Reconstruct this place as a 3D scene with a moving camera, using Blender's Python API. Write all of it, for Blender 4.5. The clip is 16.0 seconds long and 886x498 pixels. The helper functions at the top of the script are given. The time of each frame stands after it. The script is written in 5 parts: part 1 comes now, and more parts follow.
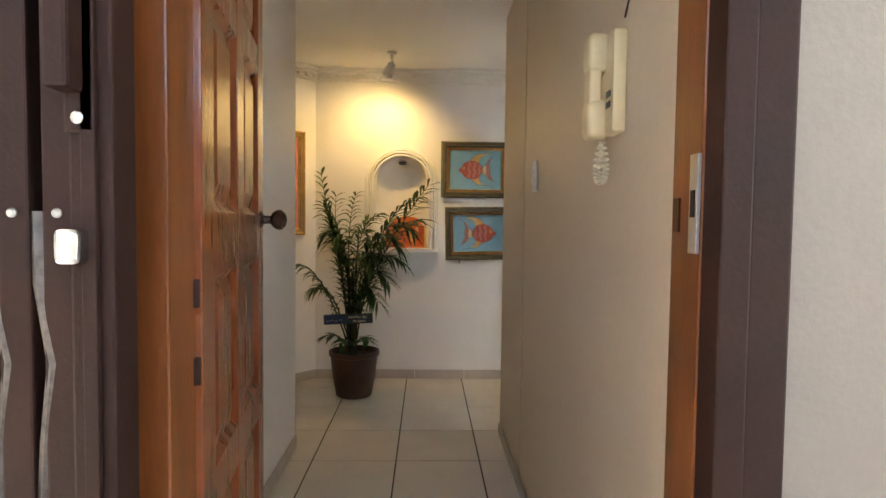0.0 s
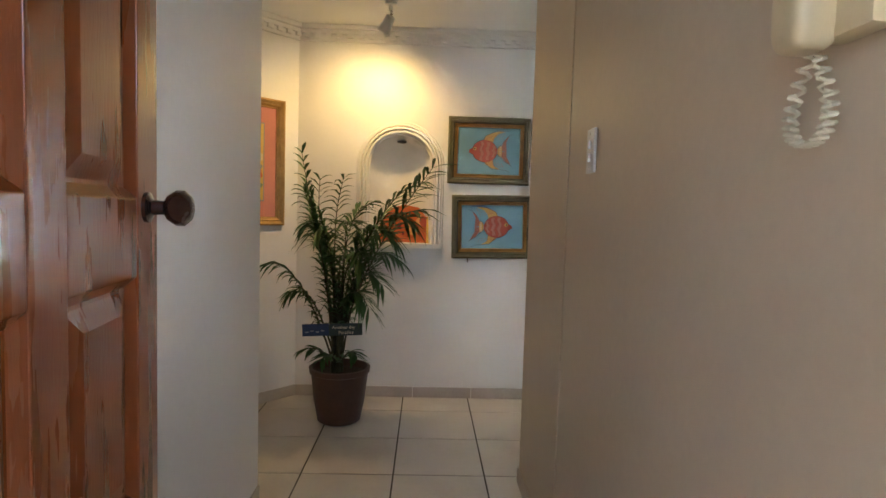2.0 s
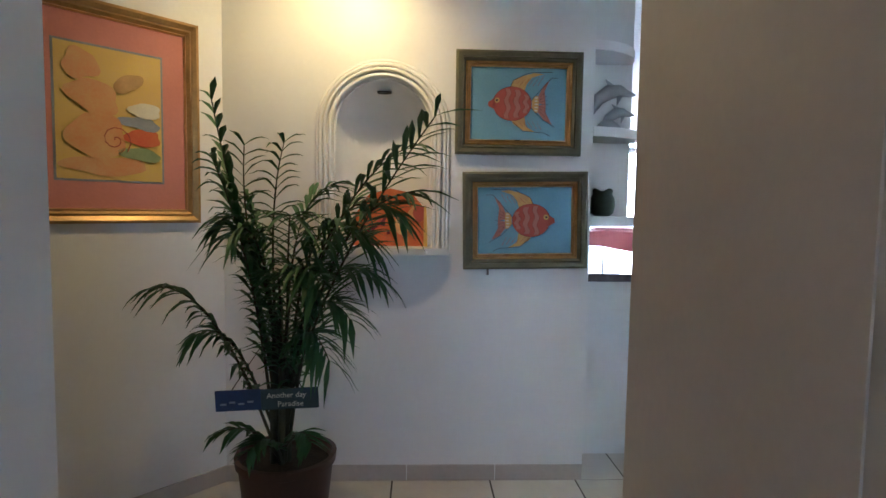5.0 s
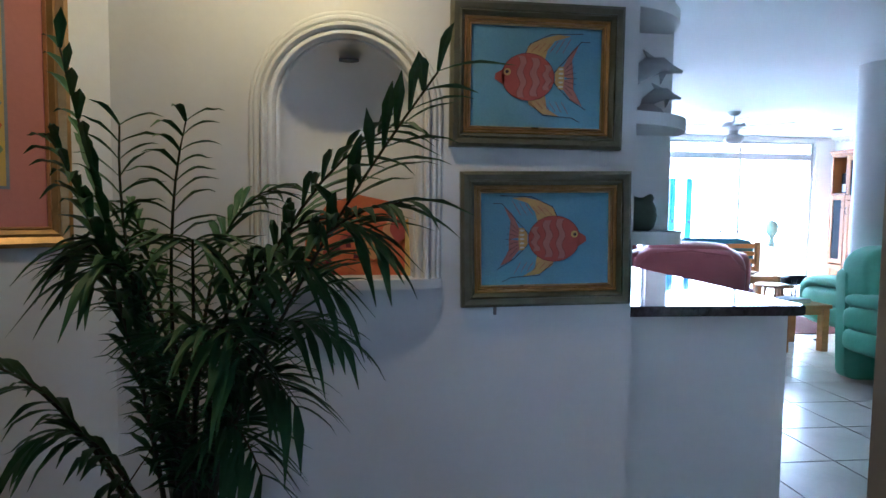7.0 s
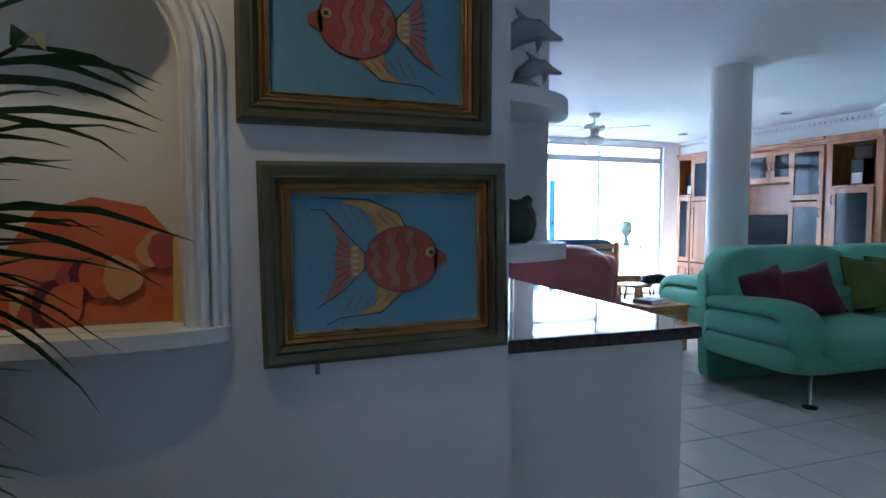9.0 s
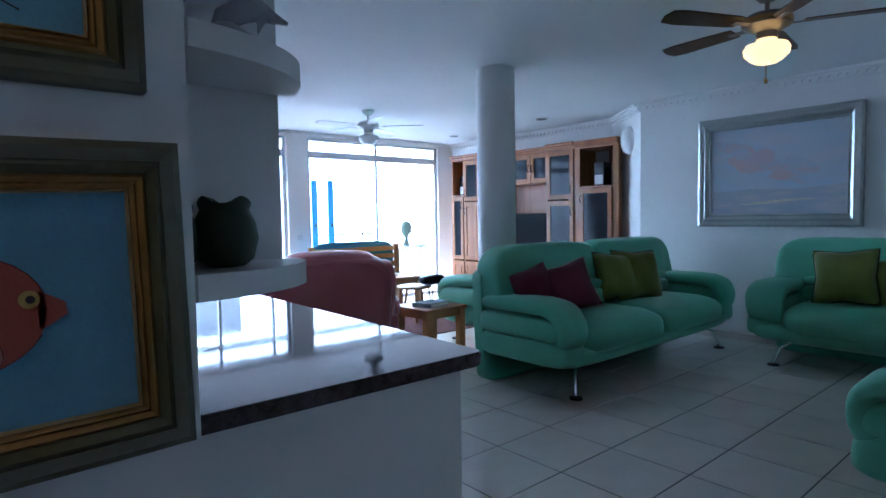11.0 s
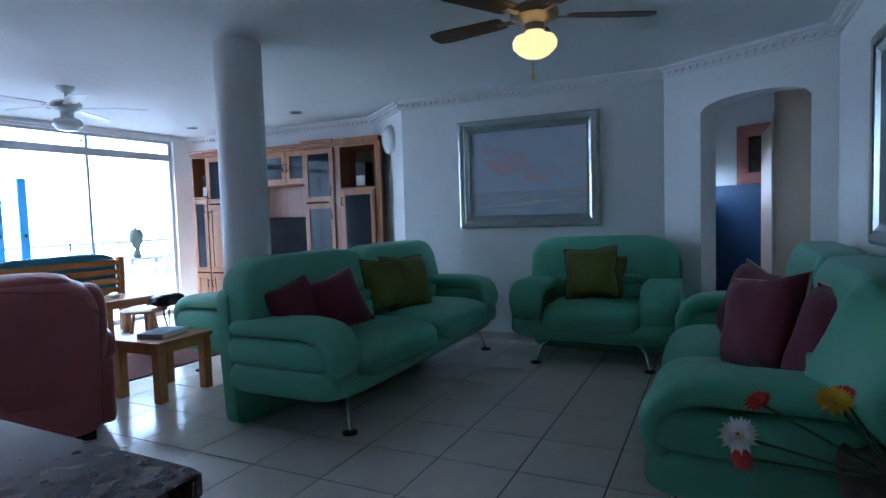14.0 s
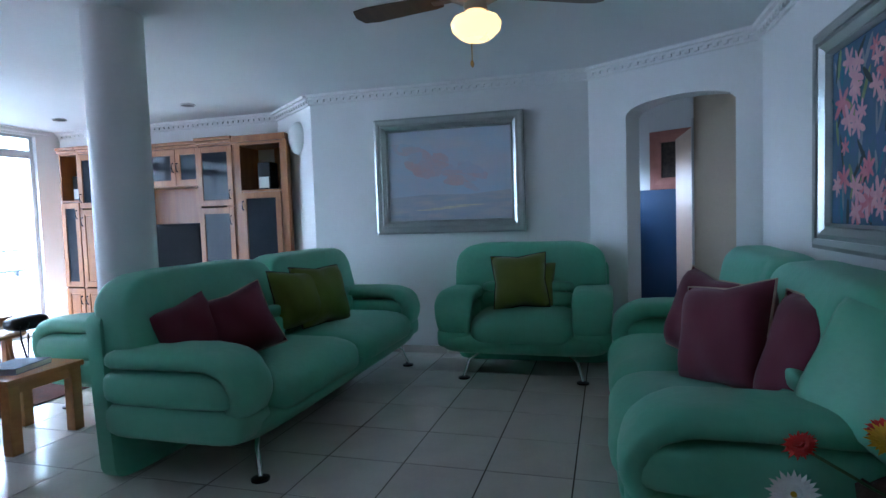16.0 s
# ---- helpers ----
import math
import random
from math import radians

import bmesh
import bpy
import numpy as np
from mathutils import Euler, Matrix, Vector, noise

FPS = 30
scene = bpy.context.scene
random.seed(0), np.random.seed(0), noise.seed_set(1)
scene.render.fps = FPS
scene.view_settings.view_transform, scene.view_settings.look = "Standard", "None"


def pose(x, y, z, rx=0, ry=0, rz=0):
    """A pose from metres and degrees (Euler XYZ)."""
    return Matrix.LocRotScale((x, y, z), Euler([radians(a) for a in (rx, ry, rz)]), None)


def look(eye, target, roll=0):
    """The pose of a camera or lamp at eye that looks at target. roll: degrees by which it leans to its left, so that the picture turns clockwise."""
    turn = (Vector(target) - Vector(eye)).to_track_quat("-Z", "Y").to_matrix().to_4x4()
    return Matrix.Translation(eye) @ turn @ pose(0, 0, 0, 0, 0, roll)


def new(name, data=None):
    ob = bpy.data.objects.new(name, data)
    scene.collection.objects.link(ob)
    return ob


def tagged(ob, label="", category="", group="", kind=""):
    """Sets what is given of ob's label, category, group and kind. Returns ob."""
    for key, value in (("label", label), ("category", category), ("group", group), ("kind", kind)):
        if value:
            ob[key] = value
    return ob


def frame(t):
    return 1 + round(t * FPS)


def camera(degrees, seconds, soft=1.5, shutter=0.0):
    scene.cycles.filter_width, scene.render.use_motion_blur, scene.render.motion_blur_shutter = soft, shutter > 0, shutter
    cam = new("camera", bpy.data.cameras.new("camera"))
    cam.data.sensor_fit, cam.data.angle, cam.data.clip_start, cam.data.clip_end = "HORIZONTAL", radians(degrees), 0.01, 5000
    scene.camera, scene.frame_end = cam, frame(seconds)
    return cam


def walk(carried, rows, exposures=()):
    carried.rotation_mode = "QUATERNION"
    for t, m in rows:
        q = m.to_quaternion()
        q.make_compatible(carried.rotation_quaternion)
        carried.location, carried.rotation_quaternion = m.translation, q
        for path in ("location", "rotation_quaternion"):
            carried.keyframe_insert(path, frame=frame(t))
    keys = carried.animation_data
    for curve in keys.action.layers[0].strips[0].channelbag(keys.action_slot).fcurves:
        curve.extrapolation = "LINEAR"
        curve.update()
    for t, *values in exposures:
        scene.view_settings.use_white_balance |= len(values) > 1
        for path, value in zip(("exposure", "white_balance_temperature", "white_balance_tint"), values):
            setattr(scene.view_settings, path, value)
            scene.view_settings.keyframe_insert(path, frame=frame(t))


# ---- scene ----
cam = camera(76.0, 16.0)
PATH = [
    (0, (-0.098, 0.344, 1.28), (-0.04, 2.341, 1.19), 0.7),
    (0.5, (-0.093, 0.494, 1.272), (-0.029, 2.491, 1.179), 0.6),
    (1, (-0.088, 0.673, 1.276), (-0.021, 2.669, 1.169), 0.7),
    (1.5, (-0.085, 0.886, 1.289), (-0.033, 2.882, 1.172), 0.9),
    (2, (-0.12, 1.086, 1.291), (-0.059, 3.081, 1.163), 1.7),
    (2.5, (-0.128, 1.297, 1.282), (-0.055, 3.291, 1.141), 1.7),
    (3, (-0.123, 1.512, 1.276), (-0.039, 3.506, 1.136), 1.3),
    (3.5, (-0.111, 1.704, 1.268), (-0.028, 3.697, 1.119), 1.0),
    (4, (-0.121, 1.944, 1.259), (-0.041, 3.936, 1.102), 0.9),
    (6.5, (-0.171, 3.028, 1.246), (-0.055, 5.021, 1.135), 0.9),
    (7, (-0.188, 3.174, 1.278), (0.018, 5.159, 1.156), 0.7),
    (7.5, (-0.129, 3.363, 1.31), (0.16, 5.337, 1.177), 0.9),
    (8, (-0.099, 3.499, 1.306), (0.314, 5.452, 1.181), 0.8),
    (8.5, (-0.05, 3.616, 1.301), (0.492, 5.538, 1.184), 0.8),
    (9, (0.036, 3.724, 1.298), (0.678, 5.615, 1.187), 0.1),
    (9.5, (0.091, 3.814, 1.293), (0.952, 5.615, 1.174), -0.1),
    (10, (0.207, 3.903, 1.303), (1.218, 5.626, 1.187), -0.3),
    (12.5, (0.537, 4.316, 1.324), (2.156, 5.484, 1.202), -1.6),
    (13, (0.643, 4.374, 1.333), (2.327, 5.445, 1.213), -1.6),
    (13.5, (0.777, 4.443, 1.323), (2.521, 5.414, 1.203), -1.8),
    (14, (0.854, 4.498, 1.325), (2.649, 5.372, 1.201), -1.8),
    (14.5, (0.92, 4.573, 1.328), (2.757, 5.356, 1.207), -1.9),
    (15, (0.997, 4.666, 1.331), (2.873, 5.348, 1.212), -1.9),
    (15.5, (1.075, 4.748, 1.33), (2.977, 5.352, 1.209), -1.8),
    (16, (1.184, 4.798, 1.321), (3.102, 5.355, 1.207), -1.9),
]
EXPO = [(0, 3.4, 7100, 13), (2.5, 3.35, 6350, 12), (4, 3.3, 5800, 11), (6.5, 2.62, 4600, 10), (9, 1.72, 4650, 9), (10.2, 1.55, 4550, 9), (12.5, 0.68, 4550, 11), (14.5, 0.95, 4700, 10), (16, 1.35, 4850, 10)]
walk(cam, [(t, look(eye, target, roll)) for t, eye, target, roll in PATH], EXPO)

# ---- world and sun ----
world = bpy.data.worlds.new("sky")
scene.world = world
world.use_nodes = True
wn = world.node_tree
sky = wn.nodes.new("ShaderNodeTexSky")
sky.sky_type, sky.sun_disc = "NISHITA", False
sky.sun_elevation, sky.sun_rotation = radians(55), radians(-59.5)
wn.links.new(sky.outputs[0], wn.nodes["Background"].inputs[0])
wn.nodes["Background"].inputs[1].default_value = 0.15
sun = new("sun", bpy.data.lights.new("sun", "SUN"))
sun.data.energy, sun.data.angle, sun.data.color = 5.0, radians(0.5), (1, 0.95, 0.88)
sun.matrix_world = look((-0.494, 0.291, 0.819), (0, 0, 0))
HAZE = 5.5
SPOT_ENERGY = 2.9
FAN_GLOW = 0.9

# ---- materials ----
def mat(name, base, rough=0.5, var=0.12, scale=6.0, fine=60.0, bump=0.05, metal=0.0, second=None, coat=0.0, stretch=(1, 1, 1), random=0.0, sheen=0.0, spec=0.5):
    m = bpy.data.materials.new(name)
    m.use_nodes = True
    nt = m.node_tree
    b = nt.nodes["Principled BSDF"]
    co = nt.nodes.new("ShaderNodeTexCoord")
    mp = nt.nodes.new("ShaderNodeMapping")
    mp.inputs["Scale"].default_value = stretch
    nt.links.new(co.outputs["Object"], mp.inputs[0])
    n1 = nt.nodes.new("ShaderNodeTexNoise")
    n1.inputs["Scale"].default_value, n1.inputs["Detail"].default_value = scale, 5
    n2 = nt.nodes.new("ShaderNodeTexNoise")
    n2.inputs["Scale"].default_value, n2.inputs["Detail"].default_value = fine, 3
    for n in (n1, n2):
        nt.links.new(mp.outputs[0], n.inputs["Vector"])
    ramp = nt.nodes.new("ShaderNodeValToRGB")
    other = second or [c * (1 - 2 * var) for c in base]
    ramp.color_ramp.elements[0].position, ramp.color_ramp.elements[1].position = 0.3, 0.7
    ramp.color_ramp.elements[0].color = (*other, 1)
    ramp.color_ramp.elements[1].color = (*base, 1)
    mixv = nt.nodes.new("ShaderNodeMath")
    mixv.operation = "MULTIPLY_ADD"
    nt.links.new(n2.outputs[0], mixv.inputs[0])
    mixv.inputs[1].default_value = 0.35
    shift = nt.nodes.new("ShaderNodeMath")
    shift.operation = "MULTIPLY_ADD"
    nt.links.new(n1.outputs[0], shift.inputs[0])
    shift.inputs[1].default_value, shift.inputs[2].default_value = 0.9, -0.12
    nt.links.new(shift.outputs[0], mixv.inputs[2])
    last = mixv.outputs[0]
    if random:
        oi = nt.nodes.new("ShaderNodeObjectInfo")
        r = nt.nodes.new("ShaderNodeMath")
        r.operation = "MULTIPLY_ADD"
        r.inputs[1].default_value = random
        nt.links.new(oi.outputs["Random"], r.inputs[0])
        nt.links.new(last, r.inputs[2])
        last = r.outputs[0]
    nt.links.new(last, ramp.inputs[0])
    nt.links.new(ramp.outputs[0], b.inputs["Base Color"])
    rr = nt.nodes.new("ShaderNodeMath")
    rr.operation = "MULTIPLY_ADD"
    rr.inputs[1].default_value, rr.inputs[2].default_value = 0.16, rough - 0.08
    nt.links.new(n1.outputs[0], rr.inputs[0])
    nt.links.new(rr.outputs[0], b.inputs["Roughness"])
    b.inputs["Metallic"].default_value = metal
    b.inputs["Coat Weight"].default_value = coat
    b.inputs["Sheen Weight"].default_value = sheen
    b.inputs["Specular IOR Level"].default_value = spec
    if bump:
        bp = nt.nodes.new("ShaderNodeBump")
        bp.inputs["Strength"].default_value, bp.inputs["Distance"].default_value = bump, 0.01
        nt.links.new(n2.outputs[0], bp.inputs["Height"])
        nt.links.new(bp.outputs[0], b.inputs["Normal"])
    return m

def glow(name, colour, strength):
    m = mat(name, colour, 0.3, 0.02)
    b = m.node_tree.nodes["Principled BSDF"]
    b.inputs["Emission Color"].default_value = (*colour, 1)
    b.inputs["Emission Strength"].default_value = strength
    return m

def glass(name, tint=(1, 1, 1), rough=0.0):
    m = bpy.data.materials.new(name)
    m.use_nodes = True
    b = m.node_tree.nodes["Principled BSDF"]
    b.inputs["Base Color"].default_value = (*tint, 1)
    b.inputs["Roughness"].default_value, b.inputs["IOR"].default_value = rough, 1.45
    b.inputs["Transmission Weight"].default_value = 1.0
    return m

PLASTER = mat("white_plaster", (0.82, 0.82, 0.81), 0.5, 0.03, 1.5, 45, 0.06)
# white plaster with warm shade put into its colour
WARM_SHADE = mat("warm_shade_plaster", (0.64, 0.53, 0.40), 0.45, 0.05, 1.2, 45, 0.06)
OUTWALL = mat("grey_plaster", (0.36, 0.31, 0.27), 0.8, 0.06, 2, 70, 0.15)
CEIL = mat("ceiling_paint", (0.80, 0.81, 0.82), 0.7, 0.03, 1, 80, 0.04)
TILE = mat("cream_tile", (0.66, 0.62, 0.55), 0.2, 0.06, 4, 40, 0.015, random=0.25)
GROUT = mat("dark_grout", (0.055, 0.045, 0.038), 0.9, 0.2, 20, 150, 0.2)
SKIRT = mat("skirting_tile", (0.50, 0.45, 0.40), 0.3, 0.08, 5, 60, 0.03)
WOODDOOR = mat("varnished_mahogany", (0.22, 0.054, 0.012), 0.28, 0.25, 4, 40, 0.06, second=(0.185, 0.044, 0.010), coat=0.35, stretch=(6, 6, 0.6))
WOODFRAME = mat("varnished_frame_wood", (0.24, 0.075, 0.02), 0.32, 0.25, 4, 40, 0.06, second=(0.14, 0.042, 0.012), coat=0.3, stretch=(6, 6, 0.6))
STEEL = mat("brown_painted_steel", (0.038, 0.014, 0.010), 0.6, 0.2, 8, 90, 0.08, spec=0.3)
WORN = mat("worn_steel", (0.28, 0.25, 0.23), 0.5, 0.35, 14, 90, 0.1, metal=0.6)
CHROME = mat("chrome", (0.75, 0.75, 0.76), 0.14, 0.05, 10, 80, 0.0, metal=1.0)
ZINC = mat("zinc_plate", (0.62, 0.61, 0.60), 0.38, 0.1, 20, 90, 0.02, metal=0.8)
DARKWOOD = mat("dark_turned_wood", (0.06, 0.024, 0.014), 0.25, 0.2, 10, 60, 0.03, coat=0.4)
MINT = mat("mint_leather", (0.165, 0.47, 0.30), 0.45, 0.08, 2.5, 26, 0.22, second=(0.14, 0.41, 0.265), sheen=0.05)
PINK = mat("rose_leather", (0.44, 0.13, 0.13), 0.42, 0.1, 3, 110, 0.12, second=(0.38, 0.105, 0.11))
PLUM = mat("plum_fabric", (0.15, 0.022, 0.045), 0.85, 0.12, 5, 260, 0.2, sheen=0.2)
OLIVE = mat("olive_fabric", (0.16, 0.19, 0.022), 0.75, 0.15, 5, 260, 0.2, sheen=0.2)
PIPING = mat("beige_piping", (0.55, 0.42, 0.32), 0.7, 0.1, 30, 200, 0.1)
DARKPIPE = mat("dark_piping", (0.03, 0.025, 0.015), 0.7, 0.1, 30, 200, 0.1)
OAK = mat("honey_oak", (0.40, 0.165, 0.045), 0.45, 0.2, 3, 60, 0.06, second=(0.25, 0.09, 0.022), coat=0.15, stretch=(5, 5, 0.5))
PINE = mat("pine_table", (0.46, 0.22, 0.065), 0.4, 0.2, 4, 60, 0.06, second=(0.34, 0.15, 0.04), stretch=(0.7, 6, 6))
GRANITE = mat("brown_granite", (0.09, 0.066, 0.062), 0.05, 0.3, 34, 160, 0.0, second=(0.03, 0.022, 0.022), spec=0.32)
GREENFRAME = mat("olive_frame", (0.15, 0.145, 0.09), 0.38, 0.15, 12, 80, 0.05)
GOLD = mat("gold_leaf", (0.52, 0.32, 0.12), 0.35, 0.15, 15, 90, 0.06, metal=0.7)
BRIGHTGOLD = mat("bright_gold_lip", (0.75, 0.50, 0.22), 0.3, 0.1, 15, 90, 0.03, metal=0.8)
SILVER = mat("silver_frame", (0.46, 0.48, 0.46), 0.32, 0.06, 5, 80, 0.05, metal=0.85)
BLUECANVAS = mat("blue_canvas", (0.20, 0.40, 0.54), 0.75, 0.1, 3, 160, 0.2, second=(0.14, 0.31, 0.46))
FISHRED = mat("coral_paint", (0.44, 0.10, 0.065), 0.7, 0.1, 9, 150, 0.2, second=(0.36, 0.07, 0.05))
FISHPINK = mat("rose_paint", (0.46, 0.19, 0.15), 0.7, 0.1, 12, 150, 0.2)
FISHYEL = mat("ochre_paint", (0.62, 0.42, 0.12), 0.7, 0.1, 14, 150, 0.2, second=(0.50, 0.30, 0.12))
DARKRED = mat("dark_red_line", (0.16, 0.03, 0.025), 0.7, 0.1, 14, 150, 0.0)
INK = mat("ink_line", (0.05, 0.03, 0.05), 0.7, 0.1, 14, 150, 0.0)
PALE = mat("cream_paint_dab", (0.75, 0.70, 0.55), 0.7, 0.1, 14, 150, 0.1)
LEAF = mat("palm_leaf", (0.055, 0.14, 0.046), 0.5, 0.3, 5, 70, 0.08, second=(0.030, 0.088, 0.033), spec=0.35)
STEM = mat("palm_stem", (0.055, 0.055, 0.025), 0.6, 0.3, 12, 70, 0.1)
POT = mat("brown_plastic_pot", (0.085, 0.04, 0.028), 0.5, 0.2, 6, 60, 0.06)
SOIL = mat("soil", (0.05, 0.035, 0.025), 0.95, 0.3, 20, 80, 0.4)
IVORY = mat("ivory_plastic", (0.72, 0.60, 0.38), 0.35, 0.05, 6, 60, 0.01)
WHITEPL = mat("white_plastic", (0.75, 0.74, 0.72), 0.35, 0.04, 6, 60, 0.01)
BLACK = mat("black_plastic", (0.014, 0.014, 0.016), 0.3, 0.1, 6, 60, 0.01, spec=0.2)
MATTBLACK = mat("matt_black_plastic", (0.016, 0.016, 0.018), 0.5, 0.1, 6, 60, 0.01, spec=0.04)
WHITEMETAL = mat("white_enamel", (0.74, 0.74, 0.74), 0.3, 0.05, 6, 60, 0.01)
FANWOOD = mat("fan_blade_wood", (0.13, 0.075, 0.035), 0.4, 0.2, 6, 60, 0.04, stretch=(1, 6, 6))
BRASS = mat("brass", (0.55, 0.33, 0.12), 0.3, 0.1, 10, 60, 0.02, metal=1.0)
ALU = mat("aluminium", (0.62, 0.63, 0.65), 0.4, 0.06, 10, 60, 0.02, metal=0.5)
CERAMIC = mat("green_ceramic", (0.06, 0.085, 0.05), 0.4, 0.2, 9, 60, 0.1)
RESIN = mat("grey_resin", (0.42, 0.43, 0.45), 0.4, 0.1, 9, 60, 0.1)
BLUEPAINT = mat("blue_paint", (0.025, 0.07, 0.17), 0.5, 0.06, 2, 60, 0.04)
SHUTTER = mat("blue_shutter", (0.05, 0.22, 0.42), 0.5, 0.1, 4, 60, 0.04)
PANE = glass("window_glass")
CABGLASS = mat("smoked_cabinet_glass", (0.03, 0.034, 0.04), 0.05, 0.1, 3, 20, 0.0, spec=0.10)
BULB = glow("warm_bulb", (1.0, 0.70, 0.30), 10.0)
GLOBE = glow("warm_opal_globe", (1.0, 0.60, 0.18), FAN_GLOW)
OPAL = mat("opal_globe", (0.72, 0.73, 0.74), 0.2, 0.03, 6, 40, 0.0)
REDPET = mat("red_petal", (0.55, 0.02, 0.01), 0.6, 0.15, 20, 90, 0.1)
WHITEPET = mat("white_petal", (0.75, 0.73, 0.68), 0.6, 0.08, 20, 90, 0.1)
YELPET = mat("yellow_petal", (0.72, 0.42, 0.01), 0.6, 0.12, 20, 90, 0.1)
BARK = mat("dark_bark", (0.08, 0.055, 0.045), 0.9, 0.35, 18, 60, 0.6, second=(0.025, 0.018, 0.016))
BLUECLOTH = mat("blue_cushion_cloth", (0.06, 0.22, 0.32), 0.8, 0.1, 6, 150, 0.1)
MAUVE = mat("pink_card_mount", (0.60, 0.24, 0.20), 0.8, 0.06, 4, 90, 0.05)
YELART = mat("yellow_wash", (0.66, 0.47, 0.09), 0.8, 0.1, 5, 90, 0.05, second=(0.62, 0.42, 0.16))
ORANGEART = mat("orange_wash", (0.62, 0.26, 0.10), 0.8, 0.15, 8, 90, 0.05, second=(0.62, 0.40, 0.17))
REDART = mat("red_wash", (0.52, 0.09, 0.04), 0.8, 0.15, 8, 90, 0.05, second=(0.56, 0.17, 0.05))
GREYART = mat("grey_blue_wash", (0.30, 0.33, 0.38), 0.8, 0.15, 8, 90, 0.05)
GREENART = mat("green_wash", (0.28, 0.36, 0.18), 0.8, 0.15, 8, 90, 0.05)
SEA = mat("sea_wash", (0.46, 0.58, 0.70), 0.7, 0.1, 2, 60, 0.05, second=(0.62, 0.58, 0.62), stretch=(1, 1, 2.5))
SEAPINK = mat("pink_cloud_wash", (0.66, 0.47, 0.48), 0.7, 0.1, 5, 60, 0.05, second=(0.52, 0.53, 0.62))
SEALILAC = mat("lilac_cloud_wash", (0.58, 0.52, 0.58), 0.7, 0.1, 5, 60, 0.05, second=(0.48, 0.55, 0.66))
BEIGEDOOR = mat("beige_door_paint", (0.56, 0.40, 0.31), 0.4, 0.08, 3, 60, 0.03)
SEASAND = mat("sand_wash", (0.58, 0.54, 0.55), 0.7, 0.1, 3, 60, 0.05, second=(0.36, 0.44, 0.55), stretch=(1, 1, 6))
FLOWERBG = mat("blue_floral_ground", (0.10, 0.15, 0.30), 0.7, 0.2, 9, 60, 0.05, second=(0.06, 0.16, 0.20))
FLOWERPINK = mat("pink_floral_paint", (0.62, 0.27, 0.30), 0.7, 0.15, 14, 90, 0.05, second=(0.55, 0.15, 0.20))
SIGNBLUE = mat("navy_sign", (0.02, 0.05, 0.13), 0.6, 0.2, 14, 90, 0.05)
SIGNDARK = mat("dark_teal_sign", (0.03, 0.06, 0.065), 0.6, 0.2, 14, 90, 0.05)
RUG = mat("red_rug", (0.16, 0.05, 0.035), 0.95, 0.2, 14, 200, 0.3)
HAZEMAT = glow("bright_haze", (0.88, 0.95, 1.0), HAZE)

# ---- mesh helpers ----
def link(name, bm, material, smooth=False):
    me = bpy.data.meshes.new(name)
    bmesh.ops.recalc_face_normals(bm, faces=bm.faces[:])
    bm.to_mesh(me)
    bm.free()
    me.materials.append(material)
    if smooth:
        for p in me.polygons:
            p.use_smooth = True
        me.set_sharp_from_angle(angle=radians(42))
    return new(name, me)

def part(name, bm, material, parent, label="", smooth=False):
    ob = link(name, bm, material, smooth)
    ob.parent = parent
    if label:
        tagged(ob, label)
    return ob

def thing(name, m, label, category, group=""):
    ob = new(name)
    ob.matrix_world = m
    return tagged(ob, label, category, group)

def solid(name, bm, material, label="", category="", kind="", group="", smooth=False):
    return tagged(link(name, bm, material, smooth), label, category, group, kind)

def box(bm, x0, x1, y0, y1, z0, z1, bevel=0.0, m=None):
    r = bmesh.ops.create_cube(bm, size=1, matrix=Matrix.LocRotScale(((x0 + x1) / 2, (y0 + y1) / 2, (z0 + z1) / 2), None, (abs(x1 - x0), abs(y1 - y0), abs(z1 - z0))))
    vs = r["verts"]
    if bevel:
        es = list({e for v in vs for e in v.link_edges})
        out = bmesh.ops.bevel(bm, geom=es, offset=bevel, segments=2, affect="EDGES", profile=0.6)
        vs = list({v for f in out["faces"] for v in f.verts} | {v for v in vs if v.is_valid})
    if m:
        bmesh.ops.transform(bm, matrix=m, verts=[v for v in vs if v.is_valid])
    return bm

def B(*a, **k):
    return box(bmesh.new(), *a, **k)

def spow(v, e):
    return math.copysign(abs(v) ** e, v)

def plush(bm, c, h, e1=0.35, e2=0.35, rot=None, nu=28, nv=14):
    """A padded, rounded block: centre c, half sizes h."""
    rows = []
    m = Matrix.Translation(c) @ (rot or Matrix())
    for j in range(nv + 1):
        phi = -math.pi / 2 + math.pi * j / nv
        row = []
        for i in range(nu):
            th = 2 * math.pi * i / nu
            cp = spow(math.cos(phi), e1)
            row.append(bm.verts.new(m @ Vector((h[0] * cp * spow(math.cos(th), e2), h[1] * cp * spow(math.sin(th), e2), h[2] * spow(math.sin(phi), e1)))))
        rows.append(row)
    for j in range(nv):
        for i in range(nu):
            k = (i + 1) % nu
            bm.faces.new((rows[j][i], rows[j][k], rows[j + 1][k], rows[j + 1][i]))
    bmesh.ops.remove_doubles(bm, verts=rows[0] + rows[-1], dist=1e-4)
    return bm

